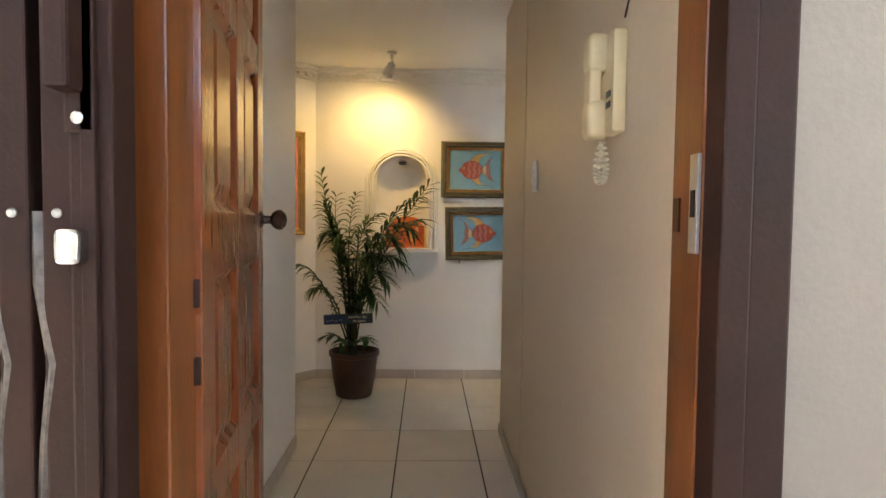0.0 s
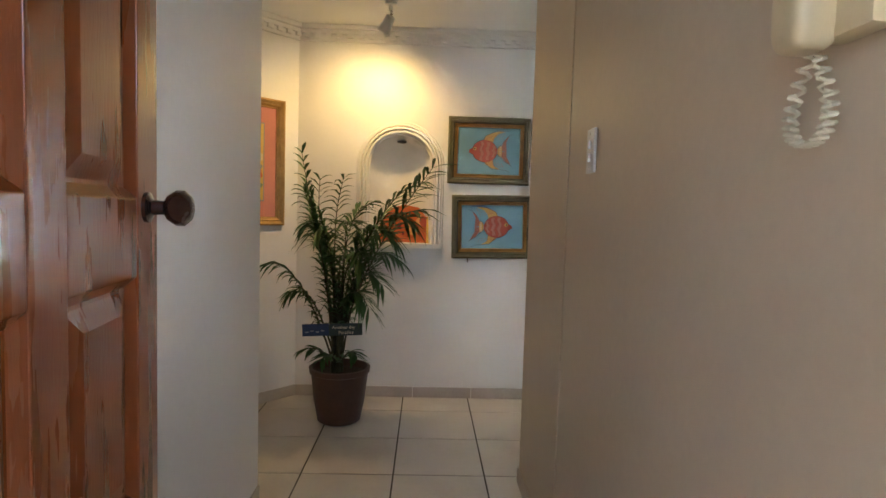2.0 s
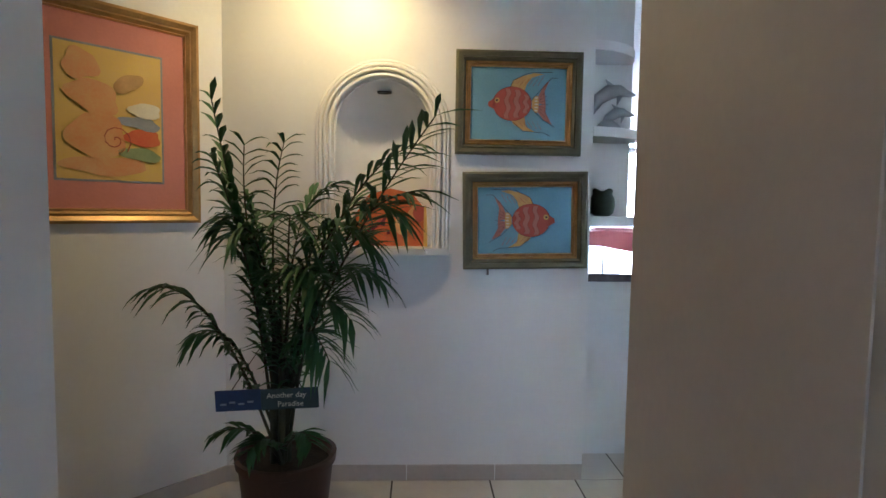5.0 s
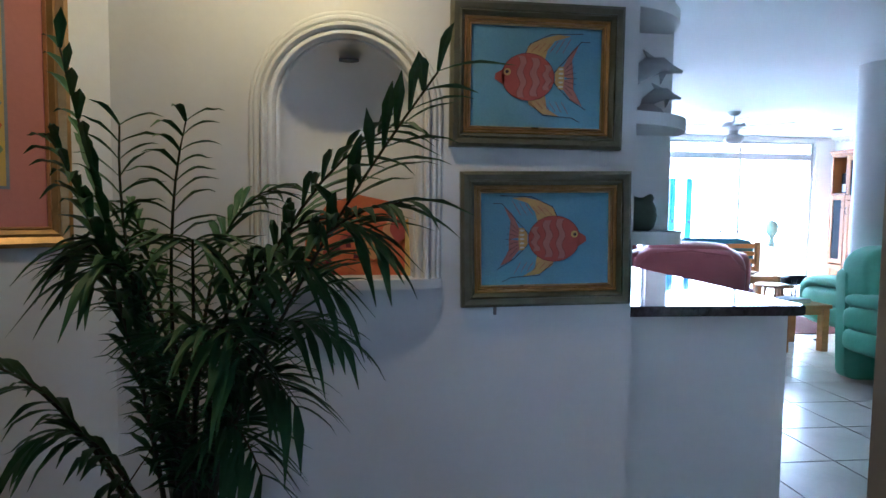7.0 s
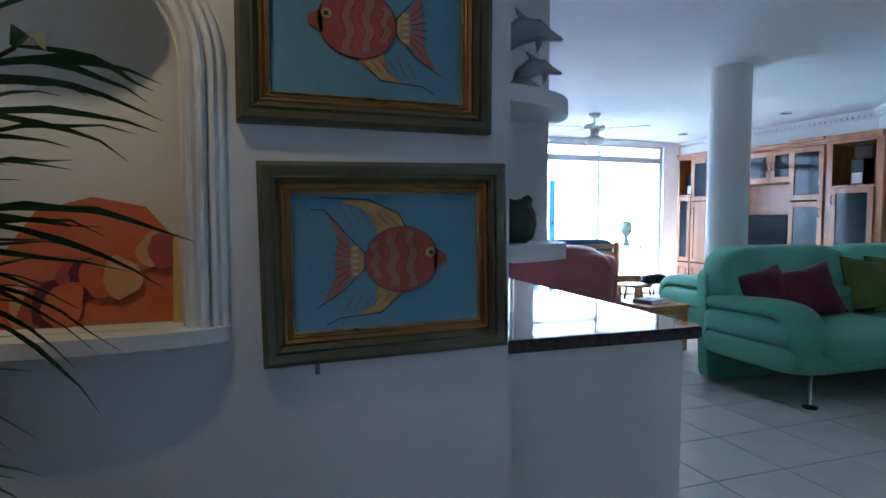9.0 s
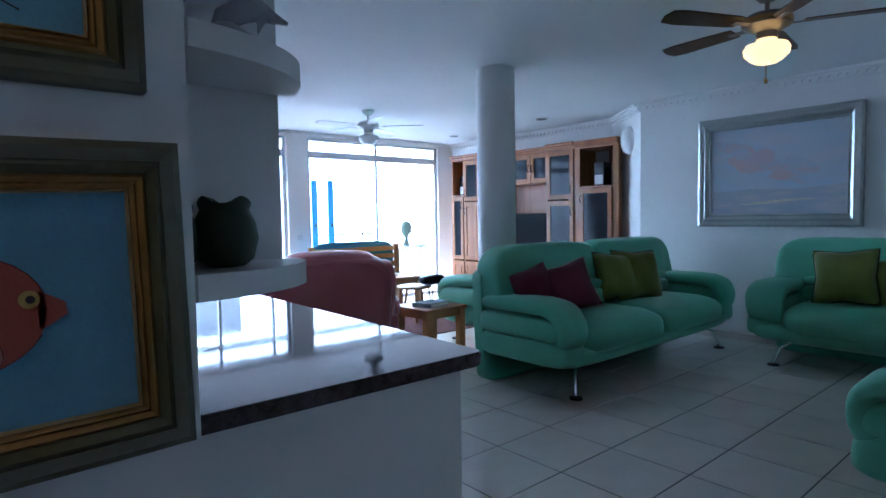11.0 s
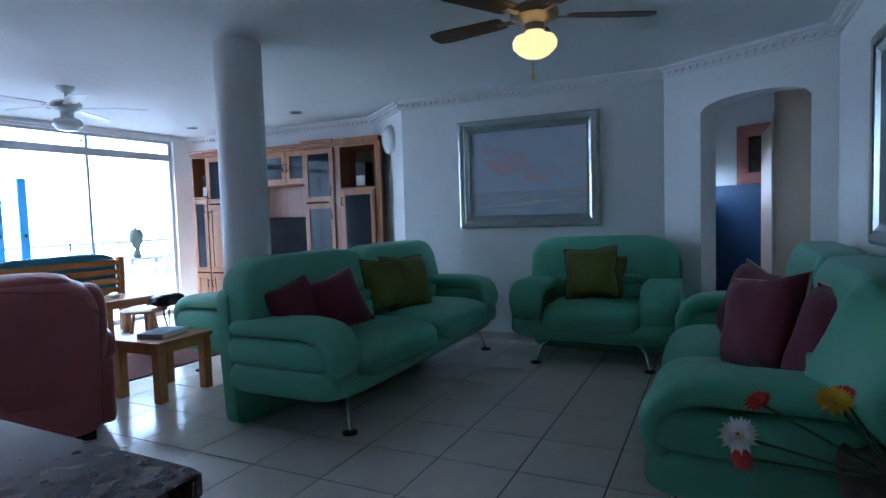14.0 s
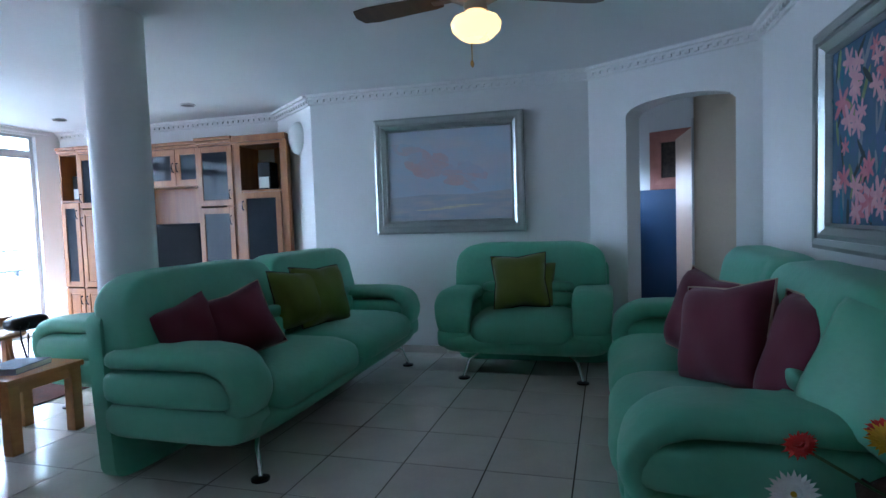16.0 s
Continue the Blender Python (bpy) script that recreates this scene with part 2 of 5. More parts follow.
def lathe(bm, profile, n=24, m=None):
    m = m or Matrix()
    rings = [[bm.verts.new(m @ Vector((r * math.cos(2 * math.pi * i / n), r * math.sin(2 * math.pi * i / n), z))) for i in range(n)] for r, z in profile]
    for a, b in zip(rings, rings[1:]):
        for i in range(n):
            k = (i + 1) % n
            bm.faces.new((a[i], a[k], b[k], b[i]))
    for ring in (rings[0], rings[-1]):
        if len(set(round(v.co.x + v.co.y, 6) for v in ring)) > 1:
            bm.faces.new(ring)
    return bm

def tube(bm, pts, r, n=8, up=None):
    pts = [Vector(p) for p in pts]
    rings = []
    for i, p in enumerate(pts):
        d = (pts[min(i + 1, len(pts) - 1)] - pts[max(i - 1, 0)]).normalized()
        ref = up or (Vector((0, 0, 1)) if abs(d.z) < 0.95 else Vector((1, 0, 0)))
        a = d.cross(ref).normalized()
        b = d.cross(a)
        rr = r[i] if isinstance(r, (list, tuple)) else r
        rings.append([bm.verts.new(p + rr * (a * math.cos(2 * math.pi * k / n) + b * math.sin(2 * math.pi * k / n))) for k in range(n)])
    for a, b in zip(rings, rings[1:]):
        for i in range(n):
            k = (i + 1) % n
            bm.faces.new((a[i], a[k], b[k], b[i]))
    bm.faces.new(rings[0])
    bm.faces.new(rings[-1])
    return bm

def slab(bm, outline, lift, m=None):
    """A flat outline, pushed out along lift."""
    m = m or Matrix()
    lift = Vector(lift)
    a = [bm.verts.new(m @ Vector(p)) for p in outline]
    b = [bm.verts.new(m @ (Vector(p) + lift)) for p in outline]
    bm.faces.new(a)
    bm.faces.new(b)
    for i in range(len(a)):
        k = (i + 1) % len(a)
        bm.faces.new((a[i], a[k], b[k], b[i]))
    return bm

def along(p0, p1):
    """Local x runs from p0 to p1, local y points out of the room (to the right)."""
    d = (Vector(p1) - Vector(p0)).normalized()
    return Matrix(((d.x, d.y, 0, p0[0]), (d.y, -d.x, 0, p0[1]), (0, 0, 1, 0), (0, 0, 0, 1))), (Vector(p1) - Vector(p0)).length

def wall(name, p0, p1, top, material=PLASTER, thick=0.12, holes=(), bottom=0.0, label="plain white plastered wall"):
    m, length = along(p0, p1)
    bm = bmesh.new()
    s = 0.0
    for a, b, z0, z1 in sorted(holes):
        if a - s > 1e-4:
            box(bm, s, a, 0, thick, bottom, top, m=m)
        if z0 - bottom > 1e-4:
            box(bm, a, b, 0, thick, bottom, z0, m=m)
        if top - z1 > 1e-4:
            box(bm, a, b, 0, thick, z1, top, m=m)
        s = b
    if length - s > 1e-4:
        box(bm, s, length, 0, thick, bottom, top, m=m)
    return solid(name, bm, material, label, "wall", "structure"), m

def arch_fill(bm, m, a, b, spring, rise, top, thick, n=20):
    """The masonry between an arch and the square top of its opening."""
    half = (b - a) / 2
    for i in range(n):
        x0, x1 = a + (b - a) * i / n, a + (b - a) * (i + 1) / n
        z = [spring + rise * math.sqrt(max(0, 1 - ((x - a) / half - 1) ** 2)) for x in (x0, x1)]
        slab(bm, [(x0, 0, z[0]), (x1, 0, z[1]), (x1, 0, top), (x0, 0, top)], (0, thick, 0), m)
    return bm

def cornice(name, p0, p1, z):
    m, length = along(p0, p1)
    bm = bmesh.new()
    box(bm, 0, length, -0.075, -0.001, z - 0.028, z - 0.001, m=m)
    box(bm, 0, length, -0.045, -0.001, z - 0.05, z - 0.028, m=m)
    box(bm, 0, length, -0.02, -0.001, z - 0.095, z - 0.05, m=m)
    for i in range(int(length / 0.07)):
        box(bm, 0.01 + i * 0.07, 0.045 + i * 0.07, -0.042, -0.02, z - 0.075, z - 0.05, m=m)
    return solid(name, bm, PLASTER, "white moulded dentil cornice", "cornice", "structure")

def skirting(name, p0, p1):
    m, length = along(p0, p1)
    base = new(name)
    tagged(base, "row of beige skirting tiles", "skirting", kind="structure")
    n = max(1, round(length / 0.45))
    w = length / n
    me = None
    for i in range(n):
        if me is None:
            ob = part("skirting_tile", B(0.002, w - 0.002, -0.009, -0.001, 0.001, 0.075, 0.002), SKIRT, base)
            me = ob.data
        else:
            ob = new("skirting_tile", me)
            ob.parent = base
        ob.matrix_basis = m @ Matrix.Translation((i * w, 0, 0))
    return base

# ---- shell of the place ----
HALL_TOP, ROOM_TOP = 2.50, 2.57
solid("floor_base", B(-2.2, 7.3, 1.24, 12.0, -0.16, -0.003), GROUT, "dark grout bed under the floor tiles", "floor", "structure")
# corridor wall and lining: their shade is coloured in, the paint is white
wall("wall_corridor_right", (0.367, 1.36), (0.367, 3.75), HALL_TOP + 0.1, WARM_SHADE, 0.1, label="plastered corridor wall with warm shade in its colour")
solid("wall_corridor_pier", B(0.362, 0.366, 3.04, 3.75, 0, HALL_TOP), WARM_SHADE, "plastered wall lining with warm shade in its colour", "wall", "structure")
wall("wall_corridor_left", (-0.83, 3.53), (-0.83, 1.36), HALL_TOP + 0.1, PLASTER, 0.12)
wall("wall_lobby_side", (-1.9, 3.53), (-0.952, 3.53), HALL_TOP + 0.1)
wall("wall_lobby_end", (-1.9, 4.02), (-1.9, 3.41), HALL_TOP + 0.1)
wall("wall_lobby_diagonal", (-1.0, 4.975), (-1.9, 4.02), HALL_TOP + 0.1)
NX, NR, NS, NB = -0.305, 0.215, 1.60, 1.075
back, bm_ = wall("wall_niche", (0.63, 4.975), (-1.0, 4.975), HALL_TOP + 0.1, PLASTER, 0.14, [(0.63 - NX - NR, 0.63 - NX + NR, NB, NS + NR)])
solid("niche_arch", arch_fill(bmesh.new(), bm_, 0.63 - NX - NR, 0.63 - NX + NR, NS, NR, NS + NR, 0.138), PLASTER, "white plaster arch over a niche", "wall", "structure")
wall("wall_south", (0.468, 3.72), (5.66, 3.74), ROOM_TOP + 0.1)
ARCH = ((5.66, 3.74), (6.41, 4.94))
AL = (Vector(ARCH[1]) - Vector(ARCH[0])).length
a0, a1 = AL - 1.235, AL - 0.36
aw, am = wall("wall_arch", *ARCH, ROOM_TOP + 0.1, PLASTER, 0.22, [(a0, a1, 0, 2.215)])
solid("arch_head", arch_fill(bmesh.new(), am, a0, a1, 2.11, 0.1, 2.215, 0.218), PLASTER, "white plaster segmental arch head", "wall", "structure")
wall("wall_painting", (6.41, 4.94), (6.36, 7.64), ROOM_TOP + 0.1)
wall("wall_corner_diagonal", (6.36, 7.64), (6.99, 8.41), ROOM_TOP + 0.1)
wall("wall_cabinets", (6.99, 8.41), (6.99, 11.65), ROOM_TOP + 0.1)
W0 = 6.99
wall("wall_window", (6.99, 11.65), (-1.5, 11.65), ROOM_TOP + 0.1, PLASTER, 0.14, [(W0 - 6.66, W0 - 4.21, 0.0, 2.49), (W0 - 3.89, W0 - 1.9, 0.0, 2.49)])
wall("wall_kitchen", (-1.5, 11.65), (-1.5, 5.0), ROOM_TOP + 0.1)
bm = bmesh.new()
box(bm, 0.475, 3.0, 1.24, 1.359, 0, 2.7)
box(bm, -2.4, -0.60, 1.24, 1.359, 0, 2.7)
box(bm, -0.60, 0.475, 1.24, 1.359, 2.12, 2.7)
solid("wall_entrance", bm, OUTWALL, "grey plastered outside wall round the entrance", "wall", "structure")
solid("ceiling_hall", B(-2.0, 0.63, 1.362, 5.10, HALL_TOP, HALL_TOP + 0.09), CEIL, "white painted hall ceiling", "ceiling", "structure")
bm = B(0.632, 7.3, 3.5, 5.10, ROOM_TOP, ROOM_TOP + 0.1)
box(bm, -1.6, 7.3, 5.10, 11.9, ROOM_TOP, ROOM_TOP + 0.1)
solid("ceiling", bm, CEIL, "white painted living room ceiling", "ceiling", "structure")
# upper partition that carries the display shelves
solid("wall_shelf_partition", B(0.30, 0.926, 5.318, 5.42, 1.20, ROOM_TOP), PLASTER, "white plastered partition above the counter", "wall", "structure")
solid("wall_return", B(0.30, 0.50, 5.117, 5.317, 0, ROOM_TOP), PLASTER, "white plastered wall return", "wall", "structure")
for nm, a, b in (("cornice_hall", (0.63, 4.975), (-1.0, 4.975)), ("cornice_lobby", (-1.0, 4.975), (-1.9, 4.02))):
    cornice(nm, a, b, HALL_TOP)
for nm, a, b in (("cornice_south", (0.64, 3.72), (5.66, 3.74)), ("cornice_arch", *ARCH), ("cornice_painting", (6.41, 4.94), (6.36, 7.64)), ("cornice_diagonal", (6.36, 7.64), (6.99, 8.41)), ("cornice_cabinets", (6.99, 8.41), (6.99, 11.65))):
    cornice(nm, a, b, ROOM_TOP)
for nm, a, b in (("baseboard_hall", (0.63, 4.975), (-1.0, 4.975)), ("baseboard_lobby", (-1.0, 4.975), (-1.9, 4.02)), ("baseboard_corridor_right", (0.36, 1.37), (0.36, 3.75)), ("baseboard_corridor_left", (-0.83, 3.53), (-0.83, 1.37)), ("baseboard_painting", (6.41, 4.94), (6.36, 7.64)), ("baseboard_south", (0.48, 3.72), (5.66, 3.74)), ("baseboard_arch", (6.257, 4.695), (6.41, 4.94))):
    skirting(nm, a, b)
bm = bmesh.new()
lathe(bm, [(0.165, 0), (0.165, ROOM_TOP)], 40)
col = solid("column", bm, PLASTER, "round white plastered structural column", "column", "structure", smooth=True)
col.location = (3.93, 7.575, 0)

# ---- entrance ----
solid("pavement_landing", B(-4, 5, -1.8, 1.24, -0.15, -0.01), SKIRT, "tiled outside landing floor", "floor", "structure")
solid("ground", B(-300, 300, -300, 300, -9.2, -9.0), mat("ground_green", (0.10, 0.12, 0.06), 0.9, 0.3, 0.05, 3, 0.0), "ground far below the building", "ground", "structure")
# out of view: slab and two walls added to dim the entrance daylight
solid("landing_roof_screen", B(-4, 5, -1.9, 1.24, 2.72, 2.85), CEIL, "unseen slab added over the landing to cut sky light", "ceiling", "structure")
solid("landing_side_screen", B(-4.12, -4.001, -1.9, 1.36, -0.15, 2.85), OUTWALL, "unseen wall added beside the landing to cut side light", "wall", "structure")
solid("landing_back_screen", B(-4, 5, -1.9, -1.78, -0.15, 2.1), OUTWALL, "unseen wall added behind the landing to cut sky light", "wall", "structure")

bm = B(0.35, 0.40, 1.262, 1.372, 0, 2.06, 0.004)
box(bm, -0.60, -0.51, 1.262, 1.372, 0, 2.06, 0.004)
box(bm, -0.56, 0.40, 1.262, 1.372, 2.06, 2.11, 0.004)
fr = solid("door_frame", bm, WOODFRAME, "varnished wooden entrance door frame", "door frame", "structure")
part("strike_plate", B(0.343, 0.3495, 1.262, 1.290, 1.235, 1.40, 0.001), ZINC, fr, "zinc strike plate")
# no hollows are cut: dark blocks give the shade inside slot and recess
part("strike_slot_shade", B(0.341, 0.3432, 1.268, 1.282, 1.295, 1.34), BLACK, fr)
part("strike_recess_shade", B(0.346, 0.3497, 1.335, 1.358, 1.27, 1.33), DARKWOOD, fr)
bm = B(0.352, 0.402, 1.20, 1.26, 0, 2.15, 0.004)
box(bm, 0.407, 0.475, 1.215, 1.26, 0, 2.15, 0.004)
box(bm, -0.60, 0.352, 1.20, 1.26, 2.112, 2.15, 0.003)
solid("gate_frame", bm, STEEL, "brown painted steel security gate frame", "gate frame", "structure")

# folded security gate
gate = thing("security_gate", pose(0.025, 0, 0), "folded brown steel trellis security gate", "gate")
for x in (-0.80, -0.735, -0.672):
    part("bar", B(x, x + 0.045, 1.17, 1.215, 0.03, 2.1, 0.004), STEEL, gate)
    part("rivet", lathe(bmesh.new(), [(0.007, 0), (0.007, 0.003), (0.004, 0.006)], 12, pose(x + 0.022, 1.17, 1.288, 90)), ZINC, gate, smooth=True)
    part("rivet", lathe(bmesh.new(), [(0.007, 0), (0.007, 0.003), (0.004, 0.006)], 12, pose(x + 0.022, 1.17, 0.76, 90)), ZINC, gate, smooth=True)
    part("foot", B(x - 0.006, x + 0.051, 1.16, 1.22, 0.70, 0.76, 0.006), STEEL, gate)
for x in (-0.687, -0.75):
    part("lattice", tube(bmesh.new(), [(x, 1.185, 1.29), (x + 0.006, 1.18, 1.19), (x + 0.026, 1.178, 1.07), (x + 0.012, 1.18, 0.95), (x, 1.185, 0.8), (x, 1.185, 0.1)], 0.011, 6), WORN, gate, "worn steel lattice strip", True)
lock = part("lock_post", B(-0.628, -0.565, 1.16, 1.225, 0.03, 2.1, 0.005), STEEL, gate)
part("flange", B(-0.606, -0.585, 1.15, 1.16, 0.03, 2.1, 0.002), STEEL, gate)
grip = part("handle", B(-0.635, -0.60, 1.115, 1.16, 1.455, 1.625, 0.006), STEEL, gate)
part("handle_plate", B(-0.628, -0.585, 1.150, 1.159, 1.40, 1.68, 0.004), STEEL, gate)
for z in (1.42, 1.66):
    part("screw", lathe(bmesh.new(), [(0.009, 0), (0.009, 0.003), (0.004, 0.005)], 14, pose(-0.607, 1.15, z, 90)), CHROME, gate, smooth=True)
part("cylinder_lock", plush(bmesh.new(), (-0.612, 1.14, 1.242), (0.017, 0.018, 0.026), 0.4, 0.4), CHROME, gate, "bright keyed lock cylinder", True)

# entrance door leaf, standing open into the hall
hinge, free = Vector((-0.497, 1.365)), Vector((-0.610, 2.135))
dd = (free - hinge).normalized()
dm = Matrix(((dd.x, dd.y, 0, hinge.x), (dd.y, -dd.x, 0, hinge.y), (0, 0, 1, 0.01), (0, 0, 0, 1)))
door = tagged(new("entrance_door"), "open panelled mahogany entrance door with a dark knob", "door")
door.matrix_world = dm
LW, LH, LT = (free - hinge).length, 2.03, 0.042
cols = [(0.10, 0.345), (0.435, LW - 0.10)]
rws = [(0.22, 0.68), (0.78, 1.16), (1.29, 1.70), (1.78, 1.94)]
for a, b in ((0, 0.10), (0.345, 0.435), (LW - 0.10, LW)):
    part("stile", B(a, b, -LT, 0, 0, LH, 0.003), WOODDOOR, door)
zz = [0] + [v for r in rws for v in r] + [LH]
for a, b in cols:
    for k in range(0, len(zz), 2):
        part("rail", B(a, b, -LT + 0.001, -0.001, zz[k], zz[k + 1], 0.003), WOODDOOR, door)
    for z0, z1 in rws:
        bm = bmesh.new()
        ring = lambda i, y: [bm.verts.new((a + i, y, z0 + i)), bm.verts.new((b - i, y, z0 + i)), bm.verts.new((b - i, y, z1 - i)), bm.verts.new((a + i, y, z1 - i))]
        for side in (0, 1):
            f = (lambda y: y) if side == 0 else (lambda y: -LT - y)
            rr = [ring(0, f(-0.002)), ring(0.016, f(-0.016)), ring(0.022, f(-0.016)), ring(0.055, f(-0.006))]
            for p, q in zip(rr, rr[1:]):
                for i in range(4):
                    bm.faces.new((p[i], p[(i + 1) % 4], q[(i + 1) % 4], q[i]))
            bm.faces.new(rr[-1])
        part("panel", bm, WOODDOOR, door)
for side in (1, -1):
    y = 0 if side == 1 else -LT
    knob = part("knob", lathe(bmesh.new(), [(0.026, 0), (0.026, 0.006), (0.013, 0.012), (0.012, 0.03), (0.022, 0.036), (0.031, 0.05), (0.031, 0.062), (0.02, 0.074), (0.006, 0.078)], 24, pose(LW - 0.06, y, 1.275, -90 * side)), DARKWOOD, door, "dark turned wooden knob", True)
part("knocker_plate", lathe(bmesh.new(), [(0.024, 0), (0.024, 0.004), (0.016, 0.008)], 20, pose(0.39, -LT, 1.63, 90)), BRASS, door, "brass knocker", True)
part("knocker_ring", tube(bmesh.new(), [(0.39 + 0.016 * math.sin(t / 10 * 6.283), -LT - 0.012, 1.57 + 0.05 * math.cos(t / 10 * 6.283)) for t in range(11)], 0.005), BRASS, door, smooth=True)
for z in (1.02, 1.16, 0.25, 1.8):
    part("hinge", B(-0.008, 0.002, -LT - 0.004, -0.004, z - 0.045, z + 0.005, 0.002), STEEL, door)

# intercom, switch
ic = thing("intercom", pose(0.367, 1.745, 1.50), "ivory wall intercom handset with a coiled cord", "intercom")
part("body", B(-0.035, -0.001, -0.075, 0.012, 0.0, 0.24, 0.008), IVORY, ic, smooth=True)
bm = plush(bmesh.new(), (-0.05, 0.010, 0.20), (0.028, 0.032, 0.05), 0.5, 0.5)
plush(bm, (-0.05, 0.010, 0.04), (0.028, 0.032, 0.05), 0.5, 0.5)
plush(bm, (-0.058, 0.010, 0.12), (0.016, 0.026, 0.12), 0.4, 0.4)
part("handset", bm, IVORY, ic, smooth=True)
part("mouthpiece", B(-0.037, -0.035, -0.06, -0.03, 0.06, 0.075), BLACK, ic)
part("call_button", B(-0.037, -0.035, -0.06, -0.03, 0.085, 0.10), BLACK, ic)
part("coiled_cord", tube(bmesh.new(), [(-0.03 + 0.008 * math.cos(k * 1.1), 0.02 + 0.035 * math.sin(k / 130 * math.pi * 2) + 0.008 * math.sin(k * 1.1), 0.0 - 0.115 * math.sin(k / 130 * math.pi)) for k in range(131)], 0.0028, 5), PALE, ic, "cream coiled cord", True)
solid("intercom_wire", tube(bmesh.new(), [(0.363, 1.69, 1.77), (0.363, 1.62, 1.86), (0.363, 1.50, 1.99), (0.363, 1.40, 2.10)], 0.0025, 5), DARKPIPE, "thin dark cable on the corridor wall", "cable")
sw = thing("light_switch", pose(0.366, 2.76, 1.485), "white upright double light switch plate", "light switch")
part("plate", B(-0.010, -0.001, -0.037, 0.037, -0.065, 0.065, 0.003), WHITEPL, sw)
for z in (-0.02, 0.018):
    part("rocker", B(-0.018, -0.010, -0.010, 0.010, z - 0.012, z + 0.012, 0.002), WHITEPL, sw)
for z in (-0.05, 0.05):
    part("screw", lathe(bmesh.new(), [(0.004, 0), (0.004, 0.002)], 10, pose(-0.010, 0, z, 0, -90)), ZINC, sw)

def daub(ob, name, pts, mt, y, t=0.0012):
    return part(name, slab(bmesh.new(), [(x, y, z) for x, z in pts], (0, -t, 0)), mt, ob)

def oval(cx, cz, rx, rz, n=24, tilt=0.0, wob=0.0):
    out = []
    for i in range(n):
        a = 2 * math.pi * i / n
        k = 1 + wob * math.sin(3 * a + cx * 40) + wob * 0.6 * math.sin(5 * a + cz * 50)
        x, z = rx * k * math.cos(a), rz * k * math.sin(a)
        out.append((cx + x * math.cos(tilt) - z * math.sin(tilt), cz + x * math.sin(tilt) + z * math.cos(tilt)))
    return out

# ---- niche ----
bm = bmesh.new()
n, rows = 20, []
for j in range(9):
    rows.append([bm.verts.new((NX + NR * math.cos(math.pi * i / n), 4.976 + 0.22 * math.sin(math.pi * i / n), NB + (NS - NB) * j / 8)) for i in range(n + 1)])
for j in range(1, 9):
    ph = math.pi / 2 * j / 8
    rows.append([bm.verts.new((NX + NR * math.cos(math.pi * i / n) * math.cos(ph), 4.976 + 0.22 * math.sin(math.pi * i / n) * math.cos(ph), NS + NR * math.sin(ph))) for i in range(n + 1)])
for a, b in zip(rows, rows[1:]):
    for i in range(n):
        bm.faces.new((a[i], a[i + 1], b[i + 1], b[i]))
bmesh.ops.remove_doubles(bm, verts=bm.verts[:], dist=1e-4)
nb = solid("niche_recess", bm, PLASTER, "white plastered round-backed wall niche", "niche", "structure", smooth=True)
md = nb.modifiers.new("thickness", "SOLIDIFY")
md.thickness, md.offset = 0.012, 0
trim = tagged(new("niche_surround"), "white moulded plaster surround of an arched niche", "niche trim", kind="structure")
for r, w, d in ((0.228, 0.014, 0.022), (0.250, 0.012, 0.032), (0.272, 0.012, 0.022), (0.287, 0.010, 0.012)):
    pts = [(NX + r, 4.975, NB)] + [(NX + r * math.cos(math.pi * i / 28), 4.975, NS + r * math.sin(math.pi * i / 28)) for i in range(29)] + [(NX - r, 4.975, NB)]
    b = tube(bmesh.new(), pts, w, 10, Vector((0, 1, 0)))
    for v in b.verts:
        v.co.y = 4.974 + (v.co.y - 4.975) * d / w
    part("moulding", b, PLASTER, trim, smooth=True)
sill_out = [(NX + 0.30 * math.cos(math.pi * i / 24), 4.972 - 0.075 * math.sin(math.pi * i / 24), 1.045) for i in range(25)]
part("sill", slab(bmesh.new(), sill_out, (0, 0, 0.03)), PLASTER, trim)
sill_in = [(NX + 0.212 * math.cos(math.pi * i / 24), 4.973 + 0.215 * math.sin(math.pi * i / 24), 1.05) for i in range(25)]
part("sill_inside", slab(bmesh.new(), sill_in, (0, 0, 0.026)), PLASTER, trim)
part("downlight", lathe(bmesh.new(), [(0.032, 0), (0.032, 0.008), (0.02, 0.01)], 18, pose(NX, 5.06, 1.775, 200)), WORN, trim, "grey recessed downlight", True)
art = thing("painted_ornament", pose(NX + 0.03, 5.015, 1.0765, -8), "orange and red painted fan-shaped ornament standing in the niche", "ornament")
part("board", slab(bmesh.new(), [(-0.17, 0.03, 0), (0.165, 0.03, 0), (0.165, 0.03, 0.17), (0.10, 0.03, 0.25), (0, 0.03, 0.27), (-0.10, 0.03, 0.24), (-0.17, 0.03, 0.13)], (0, 0.012, 0)), REDART, art)
for k in range(14):
    mt = (REDART, FISHRED, REDART, ORANGEART, PLUM)[k % 5]
    x, z = -0.13 + 0.27 * ((k * 5) % 14) / 13, 0.045 + 0.055 * (k % 3)
    daub(art, "painted_blot", oval(x, z, 0.036, 0.05 - 0.006 * (k % 3), 16, 0.5 * math.sin(k), 0.10), mt, 0.029 - 0.0008 * k, 0.0008)
part("rim", slab(bmesh.new(), [(0.155, 0.03, 0), (0.175, 0.03, 0), (0.175, 0.03, 0.20), (0.155, 0.03, 0.18)], (0, -0.02, 0)), YELART, art)

